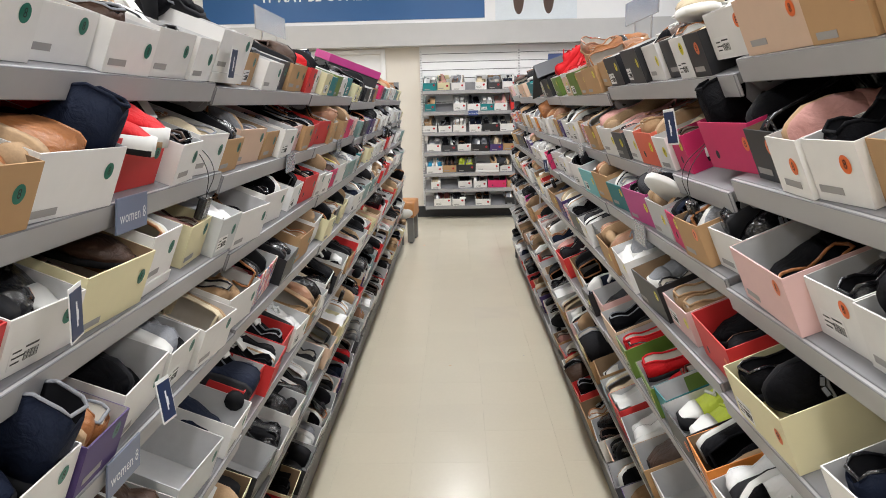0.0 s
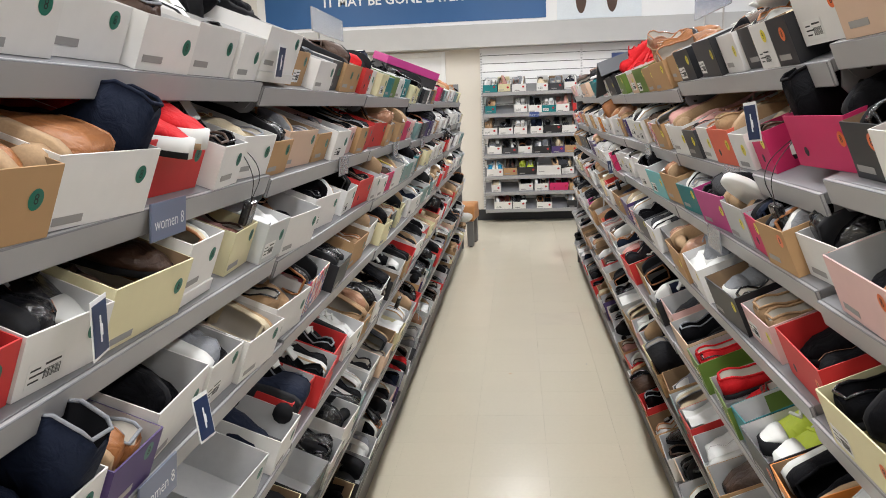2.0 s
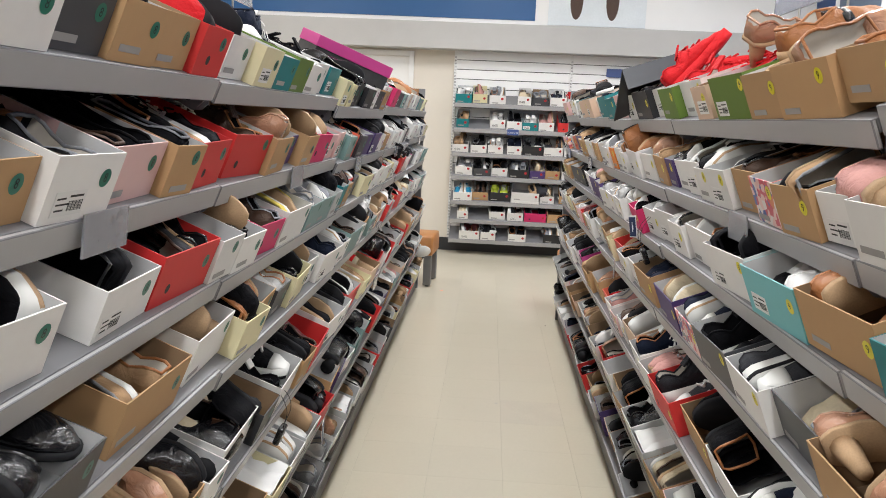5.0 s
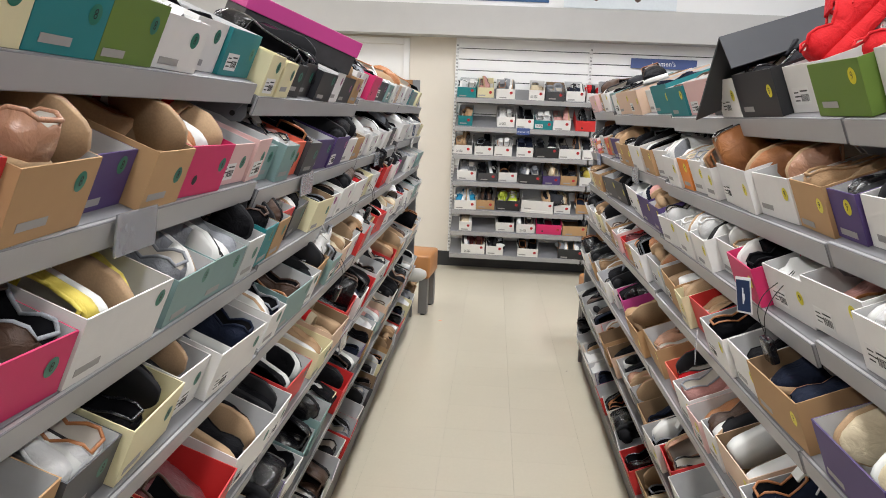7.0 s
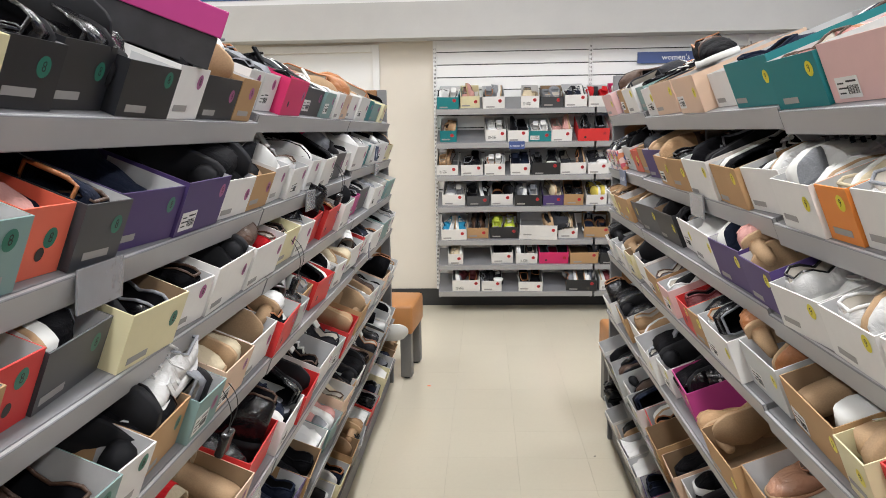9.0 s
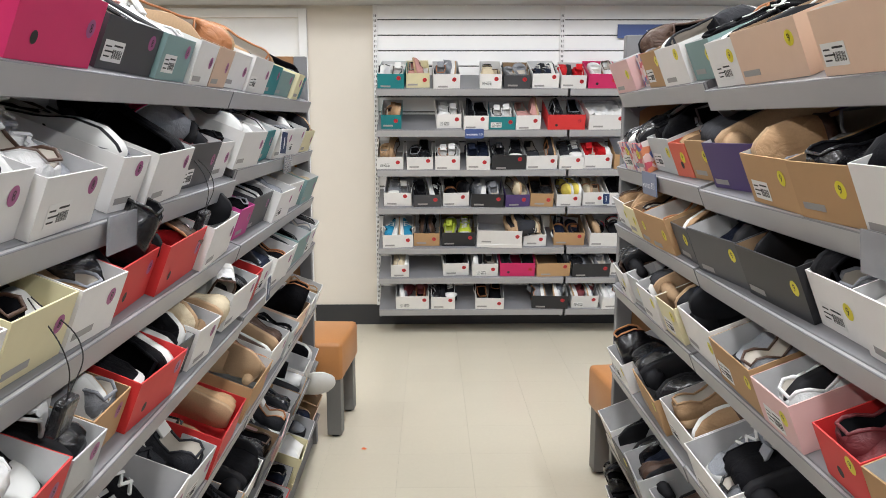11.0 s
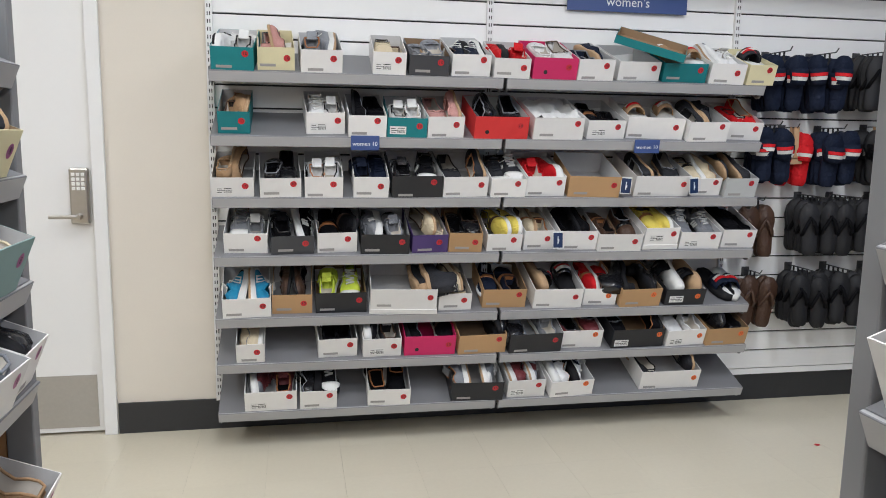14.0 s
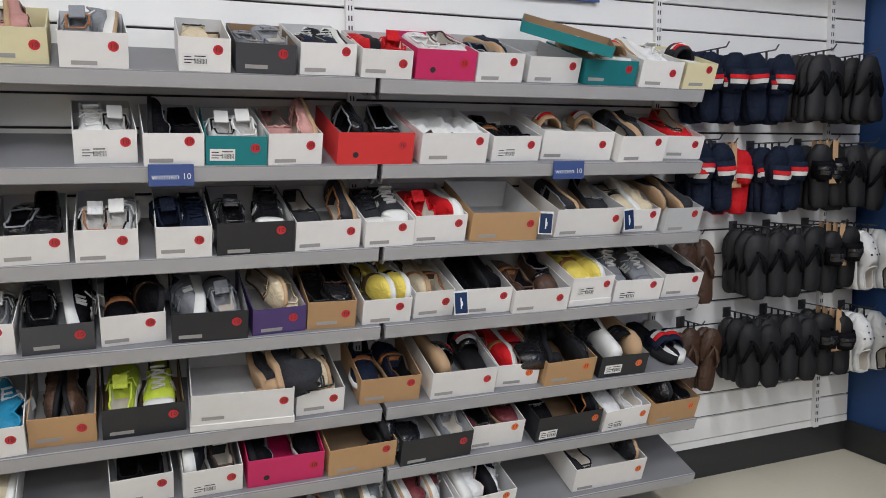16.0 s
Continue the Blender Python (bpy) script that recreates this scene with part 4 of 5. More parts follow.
MIX = "WWWWWWWWWWWBBBTYGGGKKRRPELUp"
STOCK = {
    ("L", 0): "B18sg _7 W18sk W19lb W18fd W21sk W15- W25-^ _6 B15fk W20sk S15lk B14fd B15lb R14sr _7 W15fr Y15sk E15- N17lv W16tt W15sk E20- Y11- Y13- K13fh K15ph K17ph W15fk K20pn B11lk W11sk W14sg P24sk _5 S21sk L18sw W16fk T17fb W20pt W22fk E21ft L21lk Y11fk E21fk",
    ("L", 1): "W18sk B17bt W24bv R25- _2 W14sk W19fc B16fk T25fg _2 B16- W16lk p19fk B12fk R17sk _5 R23sk B18pn U15pb B14pt P19db p16- p11- L11fk L11sw C11fp S12fk U21bk U22bk W19bk B16lb W16sk W19sw _7 W11sk W23fk S25bm W14sk W25sw _3 E19sw W23fk W25sk _4 Y21fk",
    ("L", 2): "W16sk R11sk W18sk Y24fd W15lc^ _9 Y15lp G15tt W25lk _7 W25sk _11 W19fk R24sk W13pk W16fk P19sk W25le _3 L17sg L17sg G11fk E11sk B11fd R11lb S18sk Y19lk W16fk W24bd W25fr _3 Y17sk W15lb R19bk R25fr W25bk _11 M15sk S25sk W23sg W25lc _3 L25lc",
    ("N", 0): "_1 E17sw _1 Y15fp _2 W17sg _12 W14lc _1 S17fg _1 W17sv _1 W16sr _1 P20fw W17lv _2 W20- _1 E21db _1 W17sw _1 Y14dk",
    ("N", 1): "_3 E13lb _22 W16sw _1 W16fk E17sw W16fp _4 R24fk _2 W23tt _2 W18lk _1 W27db _1 W20lk _1 W17fr",
    ("N", 2): "W17fb _2 W17fk _1 W16sw _4 W15sk _1 K22sk W20fk _1 W16sk W18sr _1 B24- _7 W27fk _1 W15lc _1 G16fk",
    ("N", 3): "_4 W18sg _1 S18sk _1 W17lk _1 K21sg _1 U16fc B15fh _2 W16le _1 W14lc _2 W18fk W21lk _1 W17le^ _1 W20sg _1 W17fk",
    ("N", 4): "_3 W20sl B17fd _1 K22sy _1 W29bk^ _1 W15fc _5 B20lk _3 W23dk _1 W16lr _1 B20bh _2 K20dk",
    ("N", 5): "_8 W12lc _22 W17sk _2 W17sk _1 P23lk _1 B22bh _1 K25sg W20fm _4 K26fk _1 W20lw B21fk",
    ("N", 6): "_11 W22sm _1 W16sk _13 W19lk _18 K24sg _2 W18sm _2 W21sw _23 W31fk",
    ("R", 0): "B18sg W18lb W18sg B18lb B18lb T24ft W19sw K11lc W11sw K14sk W17sk K25sk _4 K18- B19lt B22lk B18pn N23sr _6 T12sr W22sr N20lk W17sw K24sk W16fk K12sk p25lc E20lp E25lk _2 W20lk T25lk _7 T23sk W14sk L16fk W17lk B18fk F11fk p18-",
    ("R", 1): "W18sk W18sk B18sg B18sg W14sk W12lp K14fk P25bk _12 P12sk W12bc C18fb W14fp S14fp W20bp W15fk B15fk F15pb B16fd W14sk W12sk W14sw W14sk U11sk B16fb W20pn W25bt _3 W11ft W14sw O11lc W18sw W19sw B21sk W23fk B18fk B20lb U23bk B14lb C11lb G19fk F11fk F11lk",
    ("R", 2): "W18sk W18lb W18lb W18fk W15sk p25lk W18fk B16sg P13sk G18bk M25sk _7 E20sw B25ft A25sw _2 W25fk _3 W24sw W15sw W22lp W20tt P20sk W16lb W16sw W19lw W19sw U19pp U22sk W25tt W15sg K24pk S25sv _2 S13lb B17lb B11lt Y13lb W18lb",
    ("L", 3): "W18fk W20bk U15ft W22lk W16sg W20lc W25fb _3 F25ph _3 K21fh _7 B25lb _6 W23db Y16fk B15pt S15sw Y20fk W14fk W25sv _7 W12sv L25ld W12bk B18sg L14sg T19fc W21pw R21sk G11lk B15sg R21sk K11sk W14pc _13 W24sk R11bk W14fk W24lk W11sk L25sk W18sg W14sk",
    ("L", 4): "W18lb W18sg B18fk W18sk G25- _8 W16bv R21sk R19sk R19sk W19sw B11fb B16pn W11bk W25lc K15bk W25sk B15fk R21lm W25lk W15fk R25sk _9 Y16lb T25dc _2 R25bk _2 W21sk R21ph W25sk G17sk R25fb _6 B25pn _7 W25lk G14lk T25bk W18sg W18lb",
    ("R", 3): "W18fk W18sg W18sk W18sk _13 Y25fk _2 R25lk _4 p20fb K25sg _7 W24tt B25pn S21lc W21sk S25sk F21sk U25lc _6 B25lk W17sk W20lk R20lb Y11dk B25dk G22pt W25sw B12ph R14lm _6 p15sw B21sg W22bk Y14pk W17dk G12ph W15fk",
    ("R", 4): "W18lb W18sg B18fk W18sk W18sg _8 W18sw O16lk K19sy E11- N21fr _8 N15fr T25lk _6 p22lk K13sk W25lk B25bk _2 R25sk W15fp W19sv T23dk W11sk p12lt W17lp C18fr _7 B25fn B23pb _23 M21sk W14bk W25sg W25lb B25bh _6 W19bh",
}
DOTS = {"L": ("g", "8"), "R": ("y", "9")}
for (side, level), words in STOCK.items():
    if side == "N":
        stock_row("N", level, -0.47, words, "r", "10", 300 + level)
    else:
        stock_row(side, level, 0.70 if side == "L" else 0.33, words, *DOTS[side], 40 + level)
LOW_MIX = "WWWWWWWWWGGBBBTKKRRSYpLU"
for side, bays in (("L", BAYS_L), ("R", BAYS_R)):
    for level in (5, 6):
        rng = random.Random(100 * level + (7 if side == "L" else 31))
        stock_row(side, level, bays[0] + 0.015, random_words(rng, bays[-1] - bays[0] - 0.03, LOW_MIX), *DOTS[side], level + 50)


# ---- benches, signs ----
def bench(x0, x1, y0, y1, label, turn, pivot):
    """A padded bench; it stands turned by some degrees about one corner."""
    bm = bmesh.new()
    add_box(bm, x0, x1, y0, y1, 0.27, 0.44, bevel=0.018)
    b = tagged(new("bench", smooth(mesh_of("seat", bm, tan_leather))), label, "bench", "benches")
    for x in (x0 + 0.012, x1 - 0.077):
        for y in (y0 + 0.012, y1 - 0.077):
            bm = bmesh.new()
            add_box(bm, x, x + 0.065, y, y + 0.065, 0.012, 0.2695, bevel=0.004)
            leg = part("leg", bm, b, material=grey_leg)
            bm = bmesh.new()
            add_rod(bm, (x + 0.032, y + 0.032, 0.0), (x + 0.032, y + 0.032, 0.0118), 0.018, 10)
            part("foot_glide", bm, leg, material=base_black)
    b.matrix_world = pose(*pivot, 0, 0, 0, turn) @ pose(-pivot[0], -pivot[1], 0)


bench(-1.55, -0.486, 8.055, 8.45, "tan vinyl shoe-fitting bench with grey legs", -4.5, (-0.486, 8.45))
bench(0.50, 1.30, 7.32, 7.755, "tan vinyl shoe-fitting bench with grey legs", 6.0, (0.50, 7.755))


def sign_stand(x, y0, y1):
    bm = bmesh.new()
    add_box(bm, x - 0.004, x + 0.004, y0, y1, 1.815, 1.93, bevel=0.001)
    s = tagged(new("sign_holder", mesh_of("sign_plate", bm, acrylic)), "grey sign plate on two thin wire posts", "sign", "aisle signs")
    for y in (y0 + 0.12, y1 - 0.22):
        bm = bmesh.new()
        add_rod(bm, (x, y, 1.6555), (x, y, 1.83), 0.004)
        part("post", bm, s, material=chrome)


sign_stand(-1.03, 3.99, 4.66)
sign_stand(0.86, 3.72, 4.40)


def wall_sign():
    bm = bmesh.new()
    y = 9.985
    add_box(bm, 1.095, 1.685, y, y + 0.006, 1.925, 2.012)
    s = tagged(new("department_sign", mesh_of("department_sign", bm, sign_blue)), "blue sign with white lettering on the slatwall", "sign")
    part("lettering", text_mesh("women's", 0.06, banner_white), s, m=pose(1.39, y - 0.0008, 1.968, 90, 0, 0))


wall_sign()

# ---- shelf tags ----
def shelf_tag(side, level, u, words="", width=0.125, mat=None):
    """A plastic ticket holder clipped to a shelf's lip."""
    bm = bmesh.new()
    add_box(bm, -width / 2, width / 2, -0.0135, -0.0095, -0.054, 0.006, bevel=0.001)
    t = tagged(new("shelf_tag", mesh_of("shelf_tag", bm, mat or (tag_blue if words else acrylic))), ("slate blue size tag with white lettering" if words else "clear grey plastic ticket holder") + " clipped to a shelf lip", "shelf tag", "shelf tags")
    t.matrix_world = row_pose(side, level, u) @ pose(u if side != "R" else -u, 0, 0, -(SLOPE if side != "N" else WALL_SLOPE) + 6)
    if words:
        part("lettering", text_mesh(words, (0.024 if "\u00bd" in words else 0.028) if width > 0.12 else 0.024, banner_white), t, m=pose(0, -0.0142, -0.028, 90, 0, 0))
    return t


for side, level, u, words in (("L", 1, 1.366, "women 8"), ("L", 3, 1.24, "women 8"), ("R", 1, 6.806, "women 8\u00bd"), ("L", 1, 2.637, ""), ("L", 1, 3.717, ""), ("L", 1, 4.727, ""),
                              ("L", 1, 7.416, ""), ("L", 1, 6.0, ""), ("R", 1, 2.065, ""), ("R", 1, 3.26, ""), ("R", 1, 5.73, ""), ("R", 2, 2.22, ""), ("L", 4, 5.3, "")):
    shelf_tag(side, level, u, words)
for u in (0.15, 1.40):
    shelf_tag("N", 1, u, "women 10", 0.118, sign_blue)


# ---- price tags and security tags hung on boxes and shoes ----
def price_tag(m):
    bm = bmesh.new()
    add_box(bm, -0.024, 0.024, -0.0006, 0.0006, -0.075, 0.0)
    t = tagged(new("price_tag", mesh_of("price_tag", bm, paper)), "navy and white swing tag hung from a shoe", "price tag", "swing tags")
    t.matrix_world = m
    bm = bmesh.new()
    add_box(bm, -0.021, 0.021, -0.0016, -0.0007, -0.071, -0.006)
    face = part("printed_panel", bm, t, "navy panel with a pale scrawl", material=tag_navy)
    bm = bmesh.new()
    add_box(bm, -0.0025, 0.0015, -0.0022, -0.0017, -0.056, -0.022)
    add_box(bm, 0.002, 0.005, -0.0022, -0.0017, -0.048, -0.034)
    part("print_mark", bm, face, material=banner_white)
    return t


def on_row(side, level, u, out, up, turn=0.0, lean=0.0):
    return row_pose(side, level, u) @ pose(u if side != "R" else -u, -out, up, 0, 0, turn) @ pose(0, 0, 0, lean)


for side, level, u, out, up, turn, lean in (("L", 0, 1.93, 0.012, 0.10, 0, -8), ("L", 2, 1.06, 0.01, 0.12, 8, -18), ("L", 3, 1.33, 0.01, 0.10, -6, -30), ("R", 1, 1.72, 0.012, 0.17, 12, -12),
                                            ("L", 5, 3.9, 0.02, 0.10, 5, -20), ("R", 2, 4.25, 0.02, 0.07, 20, -15), ("R", 3, 4.55, 0.02, 0.06, -15, -20), ("L", 3, 6.9, 0.01, 0.09, 0, -15),
                                            ("N", 2, 1.62, 0.006, 0.10, 10, -20), ("N", 3, 0.99, 0.006, 0.105, 0, -25), ("N", 2, 1.30, 0.006, 0.10, -10, -15), ("L", 1, 7.20, 0.008, 0.10, -12, -14)):
    price_tag(on_row(side, level, u, out, up, turn, lean))


def security_tag(side, level, u):
    m = on_row(side, level, u, 0.035, -0.055)
    bm = bmesh.new()
    add_box(bm, -0.022, 0.022, -0.009, 0.009, -0.026, 0.026, bevel=0.005)
    t = tagged(new("security_tag", mesh_of("security_tag", bm, SHOE["h"])), "black plastic security tag on a thin cord", "security tag", "security tags")
    t.matrix_world = m
    cu = bpy.data.curves.new("cord", "CURVE")
    cu.dimensions, cu.bevel_depth, cu.bevel_resolution = "3D", 0.0009, 1
    for s in (-1, 1):
        sp = cu.splines.new("BEZIER")
        sp.bezier_points.add(2)
        for bp, co in zip(sp.bezier_points, ((0, 0, 0.025), (s * 0.022, 0.01, 0.085), (s * 0.004, 0.085, 0.135))):
            bp.co, bp.handle_left_type, bp.handle_right_type = co, "AUTO", "AUTO"
    src = bpy.data.objects.new("cord_source", cu)
    scene.collection.objects.link(src)
    me = bpy.data.meshes.new_from_object(src.evaluated_get(bpy.context.evaluated_depsgraph_get()))
    bpy.data.objects.remove(src)
    me.materials.clear()
    me.materials.append(ink)
    part("cord", me, t)


for side, level, u in (("L", 1, 1.72), ("R", 1, 1.72), ("L", 4, 3.55), ("L", 2, 5.75), ("R", 2, 4.15), ("L", 1, 6.4), ("L", 3, 5.15)):
    security_tag(side, level, u)


# ---- loose things on top of the rows ----
def boot_box(m, l, w, h, lid_mat, body_mat, label):
    bm = bmesh.new()
    add_box(bm, 0, l, -w / 2, w / 2, 0, h * 0.55, bevel=0.002)
    b = tagged(new("boot_box", mesh_of("boot_box", bm, body_mat)), label, "shoe box")
    b.matrix_world = m
    bm = bmesh.new()
    add_box(bm, -0.004, l + 0.004, -w / 2 - 0.004, w / 2 + 0.004, h * 0.551, h, bevel=0.002)
    for i in range(40):
        x = l * (i + 0.5) / 40
        add_box(bm, x - 0.002, x + 0.002, -w / 2 - 0.0055, -w / 2 - 0.0035, h * 0.56, h - 0.003)
    part("lid", bm, b, material=lid_mat)
    return b


marble = principled("card_dark_marble", (0.045, 0.045, 0.048), 0.5, grain=0.5, scale=25)
boot_box(row_pose("L", 0, 5.16) @ pose(5.16, 0.045, 0.0945, 0, 0, 35 + 90), 0.36, 0.21, 0.105, CARD["M"], marble, "magenta and charcoal boot box lying across the top row")


def folded_cover():
    """A charcoal card cover folded like a tent over the top row, its far wing hanging at the front."""
    bm = bmesh.new()
    ridge = [bm.verts.new(p) for p in ((0.371, 4.462, 1.626), (0.705, 4.52, 1.741))]
    near_wing = [bm.verts.new(p) for p in ((0.388, 4.40, 1.556), (0.708, 4.46, 1.671))]
    far_wing = [bm.verts.new(p) for p in ((0.384, 4.645, 1.447), (0.705, 4.66, 1.60))]
    fs = [bm.faces.new((ridge[0], ridge[1], near_wing[1], near_wing[0])), bm.faces.new((ridge[0], far_wing[0], far_wing[1], ridge[1]))]
    bmesh.ops.recalc_face_normals(bm, faces=fs)
    bmesh.ops.solidify(bm, geom=fs, thickness=0.004)
    return tagged(new("card_cover", mesh_of("card_cover", bm, CARD["S"])), "charcoal card cover folded open over the top row", "card cover")


folded_cover()
hang_rng = random.Random(77)
shoe(pose(0.51, 4.18, 1.565 + sag("R", 0, 4.18), 0, 0, 12) @ pose(0, 0, 0, 0, -50, 0) @ pose(0, 0, 0, -25), "sneaker", "r", hang_rng, UP)
shoe(pose(0.54, 4.08, 1.545 + sag("R", 0, 4.08), 0, 0, 5) @ pose(0, 0, 0, 0, -30, 0) @ pose(0, 0, 0, -10), "sneaker", "r", hang_rng, UP)
shoe(pose(0.49, 3.46, 1.60 + sag("R", 0, 3.46), 0, 0, 15) @ pose(0, 0, 0, 0, -26, 0) @ pose(0, 0, 0, 35), "pump", "n", hang_rng, UP)
shoe(pose(0.50, 3.24, 1.60 + sag("R", 0, 3.24), 0, 0, 20) @ pose(0, 0, 0, 0, -24, 0), "loafer", "t", hang_rng, UP)
shoe(pose(0.56, 1.98, 1.615 + sag("R", 0, 1.98), 12, 0, -120), "loafer", "c", hang_rng, UP)
shoe(pose(0.53, 1.62, 1.615 + sag("R", 0, 1.62), 0, 0, -80), "slide", "b", hang_rng, UP)
leopard = principled("leopard_print", (0.34, 0.22, 0.11), 0.7, grain=0.75, scale=90, stain=0.2)
SHOE["a"], SHOE_WORDS["a"] = leopard, "leopard print"
shoe(pose(-0.72, 1.42, 1.615 + sag("L", 0, 1.42), 0, 0, 100), "loafer", "a", hang_rng, UP)
shoe(pose(-0.80, 1.30, 1.625 + sag("L", 0, 1.30), 0, 0, 80), "loafer", "a", hang_rng, UP)
shoe(pose(-0.72, 1.80, 1.61 + sag("L", 0, 1.80), 0, -8, 84), "pump", "k", hang_rng, UP)
shoe(pose(-0.80, 1.82, 1.61 + sag("L", 0, 1.82), 60, -8, 95), "pump", "k", hang_rng, UP)
shoe(pose(-0.74, 3.62, 1.615 + sag("L", 0, 3.62), 0, 10, 95), "sneaker", "v", hang_rng, UP)
for y, turn, rise in ((1.36, 6, 0.0), (1.465, -5, 0.012)):
    shoe(pose(-0.815, y, 1.418 + rise + sag("L", 1, y), 0, 0, turn) @ pose(0, 0, 0, 0, 15, 0), "sneaker", "r", hang_rng, "piled in a red shoe box")
shoe(pose(0.52, 5.95, 1.615 + sag("R", 0, 5.95), 20, 0, -95), "loafer", "k", hang_rng, UP)


def laid(place, toe, up):
    """A pose from the heel's place, the way the toe points and the way the shoe's top faces."""
    x = Vector(toe).normalized()
    y = Vector(up).cross(x).normalized()
    z = x.cross(y)
    return Matrix.Translation(place) @ Matrix((x, y, z)).transposed().to_4x4()


poking = shoe(laid((-0.765, 7.78, 0.325), (0.97, 0.0, 0.16), (0.0, 1.0, 0.12)), "flat", "w", hang_rng, "poking out of a low shelf")
own(poking.children[0], rubber_white, rubber_white)
lined = shoe(laid((-0.62, 6.52, 1.36), (-0.82, 0.30, -0.42), (0.30, -0.62, 0.72)), "bootie", "k", hang_rng, UP)
own(lined, SHOE["g"], CARD["P"], CARD["P"])
lined["label"] = "dark grey ankle boot lined in hot pink"
all_white = shoe(laid((-0.645, 5.07, 1.005), (-0.06, -1.0, -0.12), (0.25, -0.05, 1.0)), "sneaker", "w", hang_rng, UP)
for piece in all_white.children:
    own(piece, SHOE["w"])
shoe(laid((-0.665, 5.79, 1.06), (-0.45, 0.25, -0.80), (0.5, -0.6, 0.4)), "loafer", "w", hang_rng, UP)
shoe(laid((-0.625, 6.62, 1.065), (-0.40, 0.25, -0.85), (0.5, -0.7, 0.3)), "loafer", "w", hang_rng, UP)
slip_on = shoe(laid((0.605, 1.95, 1.105), (-0.83, -0.02, 0.54), (0.50, 0.35, 0.78)), "loafer", "k", hang_rng, UP)
own(slip_on.children[0], rubber_white, rubber_white)
shoe(laid((0.56, 2.56, 0.975), (-0.25, -0.95, -0.05), (-0.35, 0.0, 0.93)), "sneaker", "g", hang_rng, UP)

for u, turn in ((1.84, 82), (1.93, 98)):
    shoe(row_pose("N", 4) @ pose(u, 0.27, 0.004, 0, 0, -turn), "slide", "v", hang_rng, "on the end of a shelf")
bm = bmesh.new()
tray(bm, 0.19, 0.31, 0.035)
teal_lid = new("card_tray", mesh_of("card_tray", bm, CARD["E"], inner_kraft))
tagged(teal_lid, "teal card tray lying tilted across two boxes", "card tray")
teal_lid.matrix_world = row_pose("N", 0) @ pose(1.55, 0.02, 0.105, 8, 0, 62)


# ---- sandals hung on the slatwall and on the blue wall ----
def peg_hook(m, n, kind, colour, rng, kraft=False):
    """A wire hook with pairs hung one behind another, toes down."""
    bm = bmesh.new()
    add_rod(bm, (0, 0, 0), (0, -0.06 - n * 0.035, 0), 0.0028, 6)
    add_rod(bm, (0, -0.06 - n * 0.035, 0), (0, -0.075 - n * 0.035, 0.018), 0.0028, 6)
    add_box(bm, -0.02, 0.02, -0.004, 0.0, -0.03, 0.012)
    h = tagged(new("peg_hook", mesh_of("peg_hook", bm, wire)), "dark wire peg hook on the wall hung with sandals", "hook", "peg hooks")
    h.matrix_world = m
    for i in range(n):
        y = -0.045 - i * 0.035
        sway = rng.uniform(-5, 5)
        bm = bmesh.new()
        if kraft:
            add_box(bm, -0.014, 0.014, -0.001, 0.001, -0.14, 0.012)
            add_box(bm, -0.035, 0.035, -0.001, 0.001, -0.165, -0.135)
        else:
            add_box(bm, -0.005, 0.005, -0.001, 0.001, -0.03, 0.012)
            add_box(bm, -0.026, 0.026, -0.001, 0.001, -0.075, -0.03)
        g = tagged(new("shoe_hanger", mesh_of("shoe_hanger", bm, kraft_hanger if kraft else ink)), ("brown kraft card" if kraft else "black plastic") + " shoe hanger on a hook", "hanger", "shoe hangers")
        g.matrix_world = m @ pose(0, y - (0.004 if not kraft else 0.045), -0.01, 0, sway * 0.5, 0)
        for s in (-1, 1):
            if kind == "clog":
                q = m @ pose(s * 0.055, y, -0.275, 0, 0, sway) @ HANG
            else:
                q = m @ pose(s * 0.050, y, -0.262 - rng.random() * 0.02, 0, 0, sway * 1.5 - 14) @ pose(0, 0, 0, rng.uniform(-4, 10), rng.uniform(-5, 5), 0) @ HANG
            shoe(q, kind, colour, rng, "hanging from a wall hook")


# toe up, heel down, the footbed's top facing out of the wall
HANG = Matrix.Scale(1.0, 4) @ Matrix(((0, -1, 0, 0), (0, 0, -1, 0), (1, 0, 0, 0), (0, 0, 0, 1)))
rng = random.Random(9)
WALL_HOOKS = ((2.12, 1.76, 4, "slide", "v", 0), (2.36, 1.76, 4, "slide", "v", 0), (2.62, 1.77, 5, "thong", "k", 0), (2.86, 1.77, 5, "thong", "k", 0),
              (2.10, 1.42, 4, "slide", "v", 0), (2.24, 1.41, 2, "slide", "r", 1), (2.44, 1.41, 4, "slide", "v", 0), (2.70, 1.42, 4, "slide", "k", 1), (2.92, 1.41, 4, "thong", "k", 0),
              (2.09, 1.06, 2, "thong", "d", 0), (2.36, 1.08, 5, "thong", "k", 0), (2.54, 1.08, 5, "thong", "k", 0), (2.76, 1.08, 4, "slide", "k", 1), (3.00, 1.06, 3, "clog", "w", 0),
              (2.10, 0.70, 2, "thong", "d", 0), (2.34, 0.72, 5, "thong", "k", 0), (2.54, 0.72, 5, "thong", "k", 0), (2.76, 0.72, 4, "slide", "k", 1), (3.00, 0.70, 3, "clog", "w", 0))
for x, z, n, kind, colour, kraft in WALL_HOOKS:
    peg_hook(pose(x, WALL_Y - 0.027, z), n, kind, colour, rng, bool(kraft))
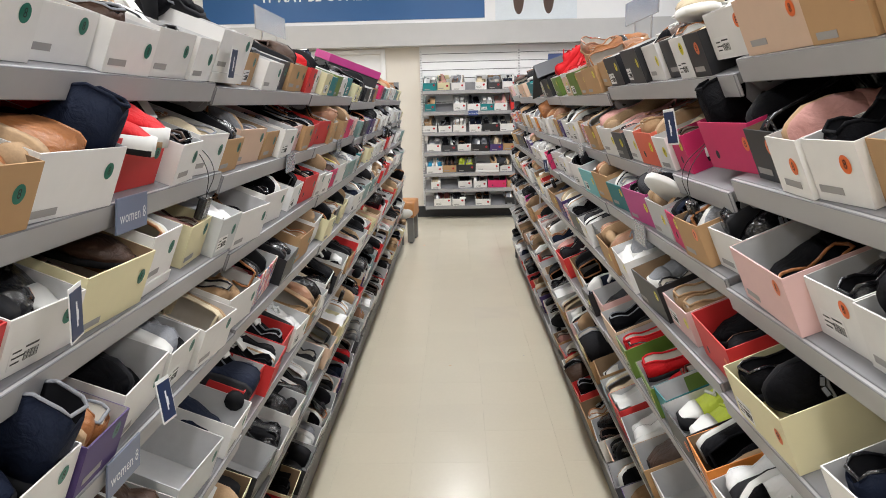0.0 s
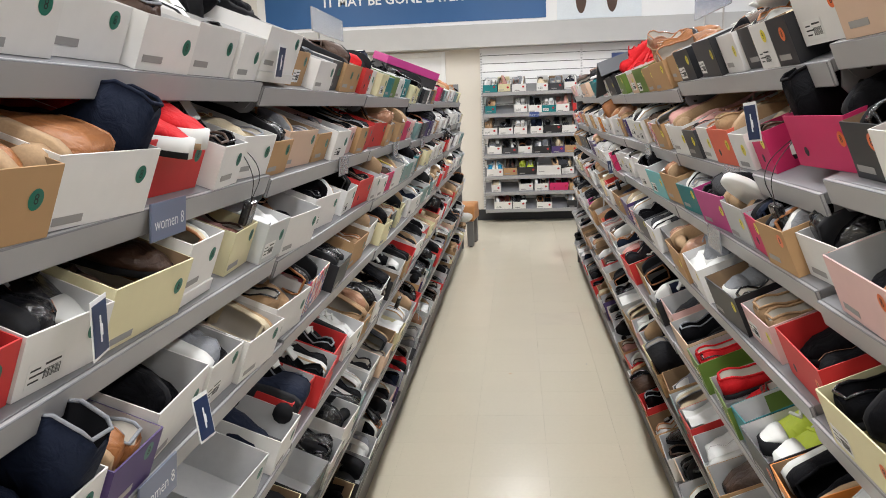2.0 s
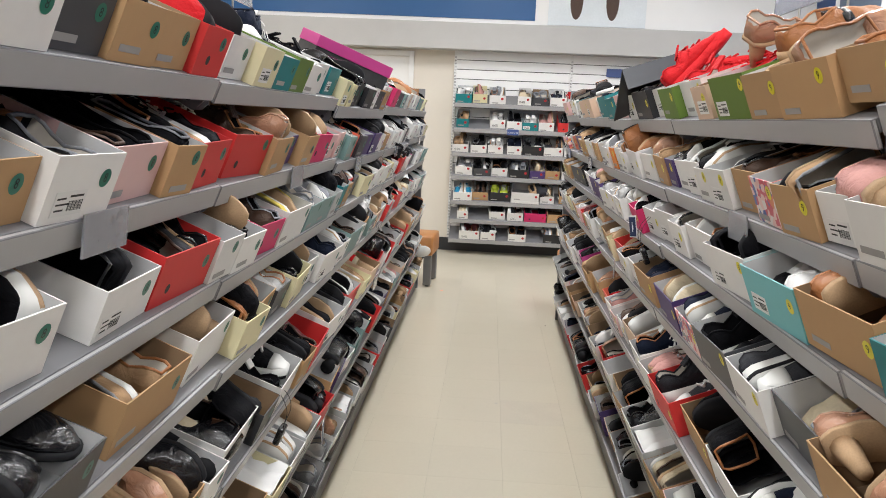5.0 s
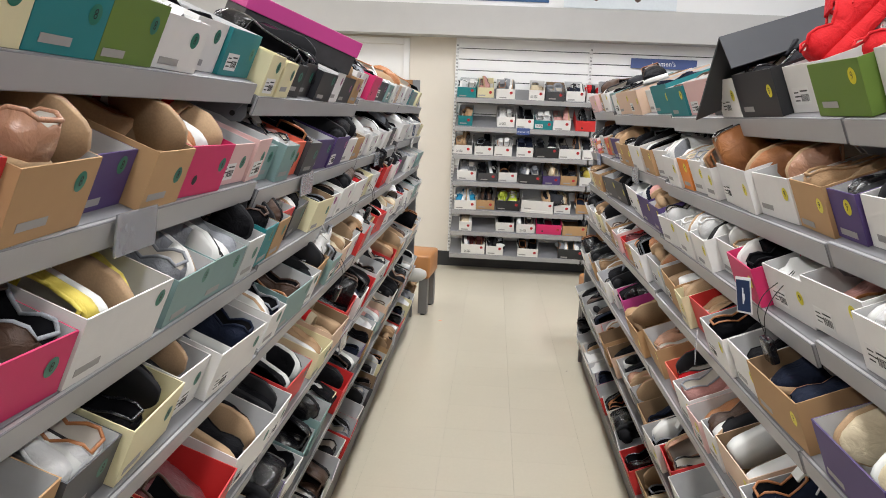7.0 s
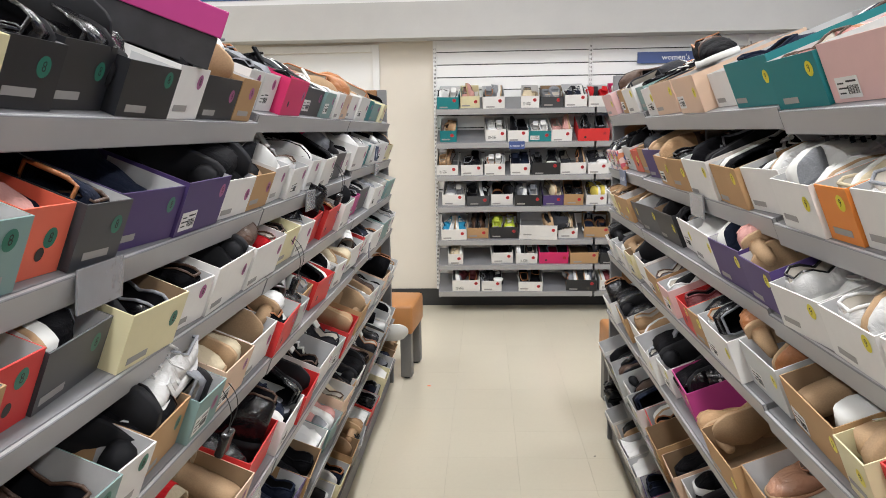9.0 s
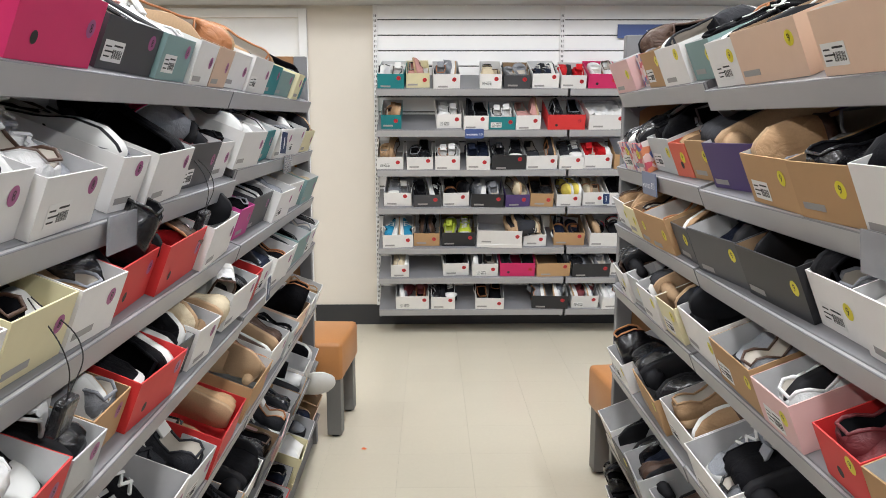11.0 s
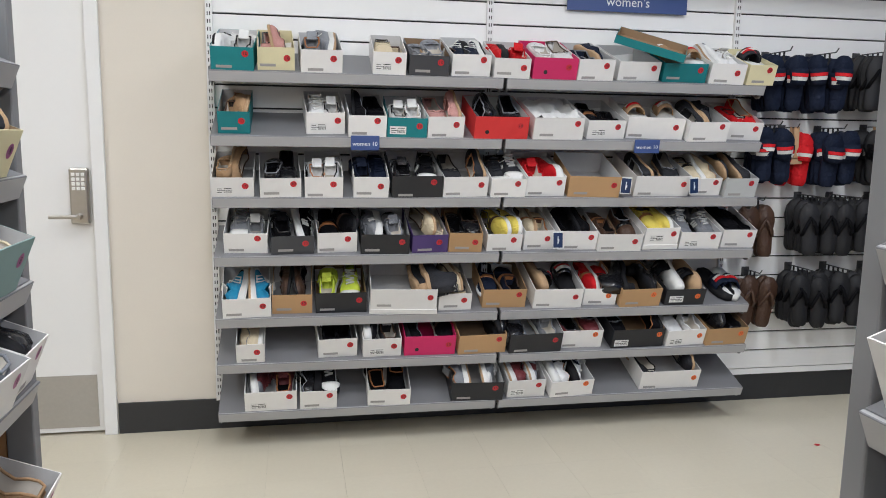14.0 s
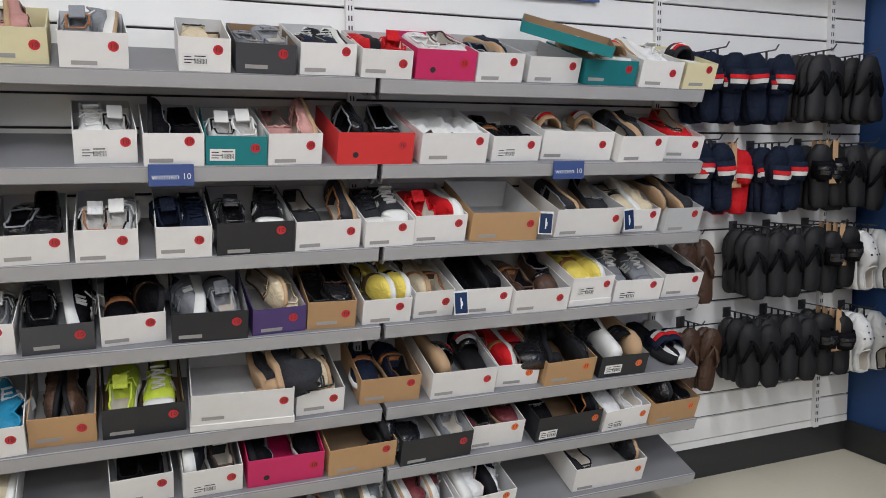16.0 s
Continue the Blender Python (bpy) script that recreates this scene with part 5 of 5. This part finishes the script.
for y, z, n, kind, colour in ((9.55, 1.74, 4, "thong", "k"), (9.25, 1.74, 4, "thong", "k"), (9.55, 1.40, 4, "thong", "k"), (9.25, 1.40, 4, "slide", "k"), (9.58, 1.05, 3, "clog", "w"), (9.30, 1.05, 3, "clog", "w"),
                              (9.58, 0.72, 3, "clog", "w"), (9.30, 0.72, 3, "clog", "w")):
    peg_hook(pose(X_RIGHT - 0.001, y, z, 0, 0, -90), n, kind, colour, rng)

# ---- litter on the floor ----
for x, y, r, mat, word in ((2.15, 9.42, 0.012, DOT["r"], "red"), (-0.42, 7.95, 0.012, DOT["o"], "orange"), (0.02, 5.4, 0.006, ink_grey, "grey"), (-0.12, 4.2, 0.007, kraft_hanger, "brown"), (0.38, 7.0, 0.007, ink, "black"), (0.30, 4.35, 0.006, ink_grey, "grey")):
    bm = bmesh.new()
    bmesh.ops.create_circle(bm, cap_ends=True, segments=9, radius=r)
    for v in bm.verts:
        v.co *= 0.75 + 0.5 * rng.random()
        v.co.z = 0.0012 + 0.002 * rng.random()
    o = tagged(new("paper_scrap", mesh_of("paper_scrap", bm, mat)), "small " + word + " scrap of sticker paper on the floor", "litter", "floor litter")
    o.matrix_world = Matrix.Translation((x, y, 0))

# ---- floor tiles ----
tile_mat = principled("cream_vinyl_tile", (0.675, 0.625, 0.495), 0.34, grain=0.03, scale=60, stain=0.015, vary=0.010, spec=0.5)
nt = tile_mat.node_tree
gloss = nt.nodes.new("ShaderNodeTexNoise")
gloss.inputs["Scale"].default_value, gloss.inputs["Detail"].default_value = 1.6, 3
place = nt.nodes.new("ShaderNodeNewGeometry")
nt.links.new(place.outputs["Position"], gloss.inputs["Vector"])
for node in [n for n in nt.nodes if n.bl_idname == "ShaderNodeTexNoise"]:
    nt.links.new(place.outputs["Position"], node.inputs["Vector"])
wax = nt.nodes.new("ShaderNodeMapRange")
wax.inputs["From Min"].default_value, wax.inputs["From Max"].default_value = 0.3, 0.7
wax.inputs["To Min"].default_value, wax.inputs["To Max"].default_value = 0.19, 0.26
nt.links.new(gloss.outputs["Fac"], wax.inputs["Value"])
nt.links.new(wax.outputs["Result"], nt.nodes["Principled BSDF"].inputs["Roughness"])
worn_tile = principled("worn_vinyl_tile", (0.655, 0.605, 0.488), 0.26, grain=0.05, scale=90, stain=0.06)
TILE = 0.305
bm = bmesh.new()
add_box(bm, 0.0002, TILE - 0.0002, 0.0002, TILE - 0.0002, -0.0038, 0.0)
tile = mesh_of("floor_tile", bm, tile_mat)
near, rest = [], []
nx, ny = int((X_RIGHT - X_LEFT) / TILE) + 1, int((WALL_Y - Y_BACK) / TILE) + 1
for i in range(nx):
    for j in range(ny):
        x, y = X_RIGHT - (i + 1) * TILE, WALL_Y - (j + 1) * TILE
        if (-0.95 < x < 0.5 and y > 0.6) or (x > -1.6 and y > 7.9):
            near.append((x, y))
        else:
            rest.append((x, y))
for x, y in near:
    t = part("floor_tile", tile, floor, m=Matrix.Translation((x, y, 0)))
    if x < 0.08 < x + TILE and y < 5.25 < y + TILE:
        own(t, worn_tile)
verts, faces = [], []
for x, y in rest:
    n = len(verts)
    verts += [(x + 0.0002, y + 0.0002, 0), (x + TILE - 0.0002, y + 0.0002, 0), (x + TILE - 0.0002, y + TILE - 0.0002, 0), (x + 0.0002, y + TILE - 0.0002, 0)]
    faces.append((n, n + 1, n + 2, n + 3))
me = bpy.data.meshes.new("floor_tiles")
me.from_pydata(verts, [], faces)
me.materials.append(tile_mat)
r = part("floor_tiles", me, floor)
r["kind"] = "stuff"
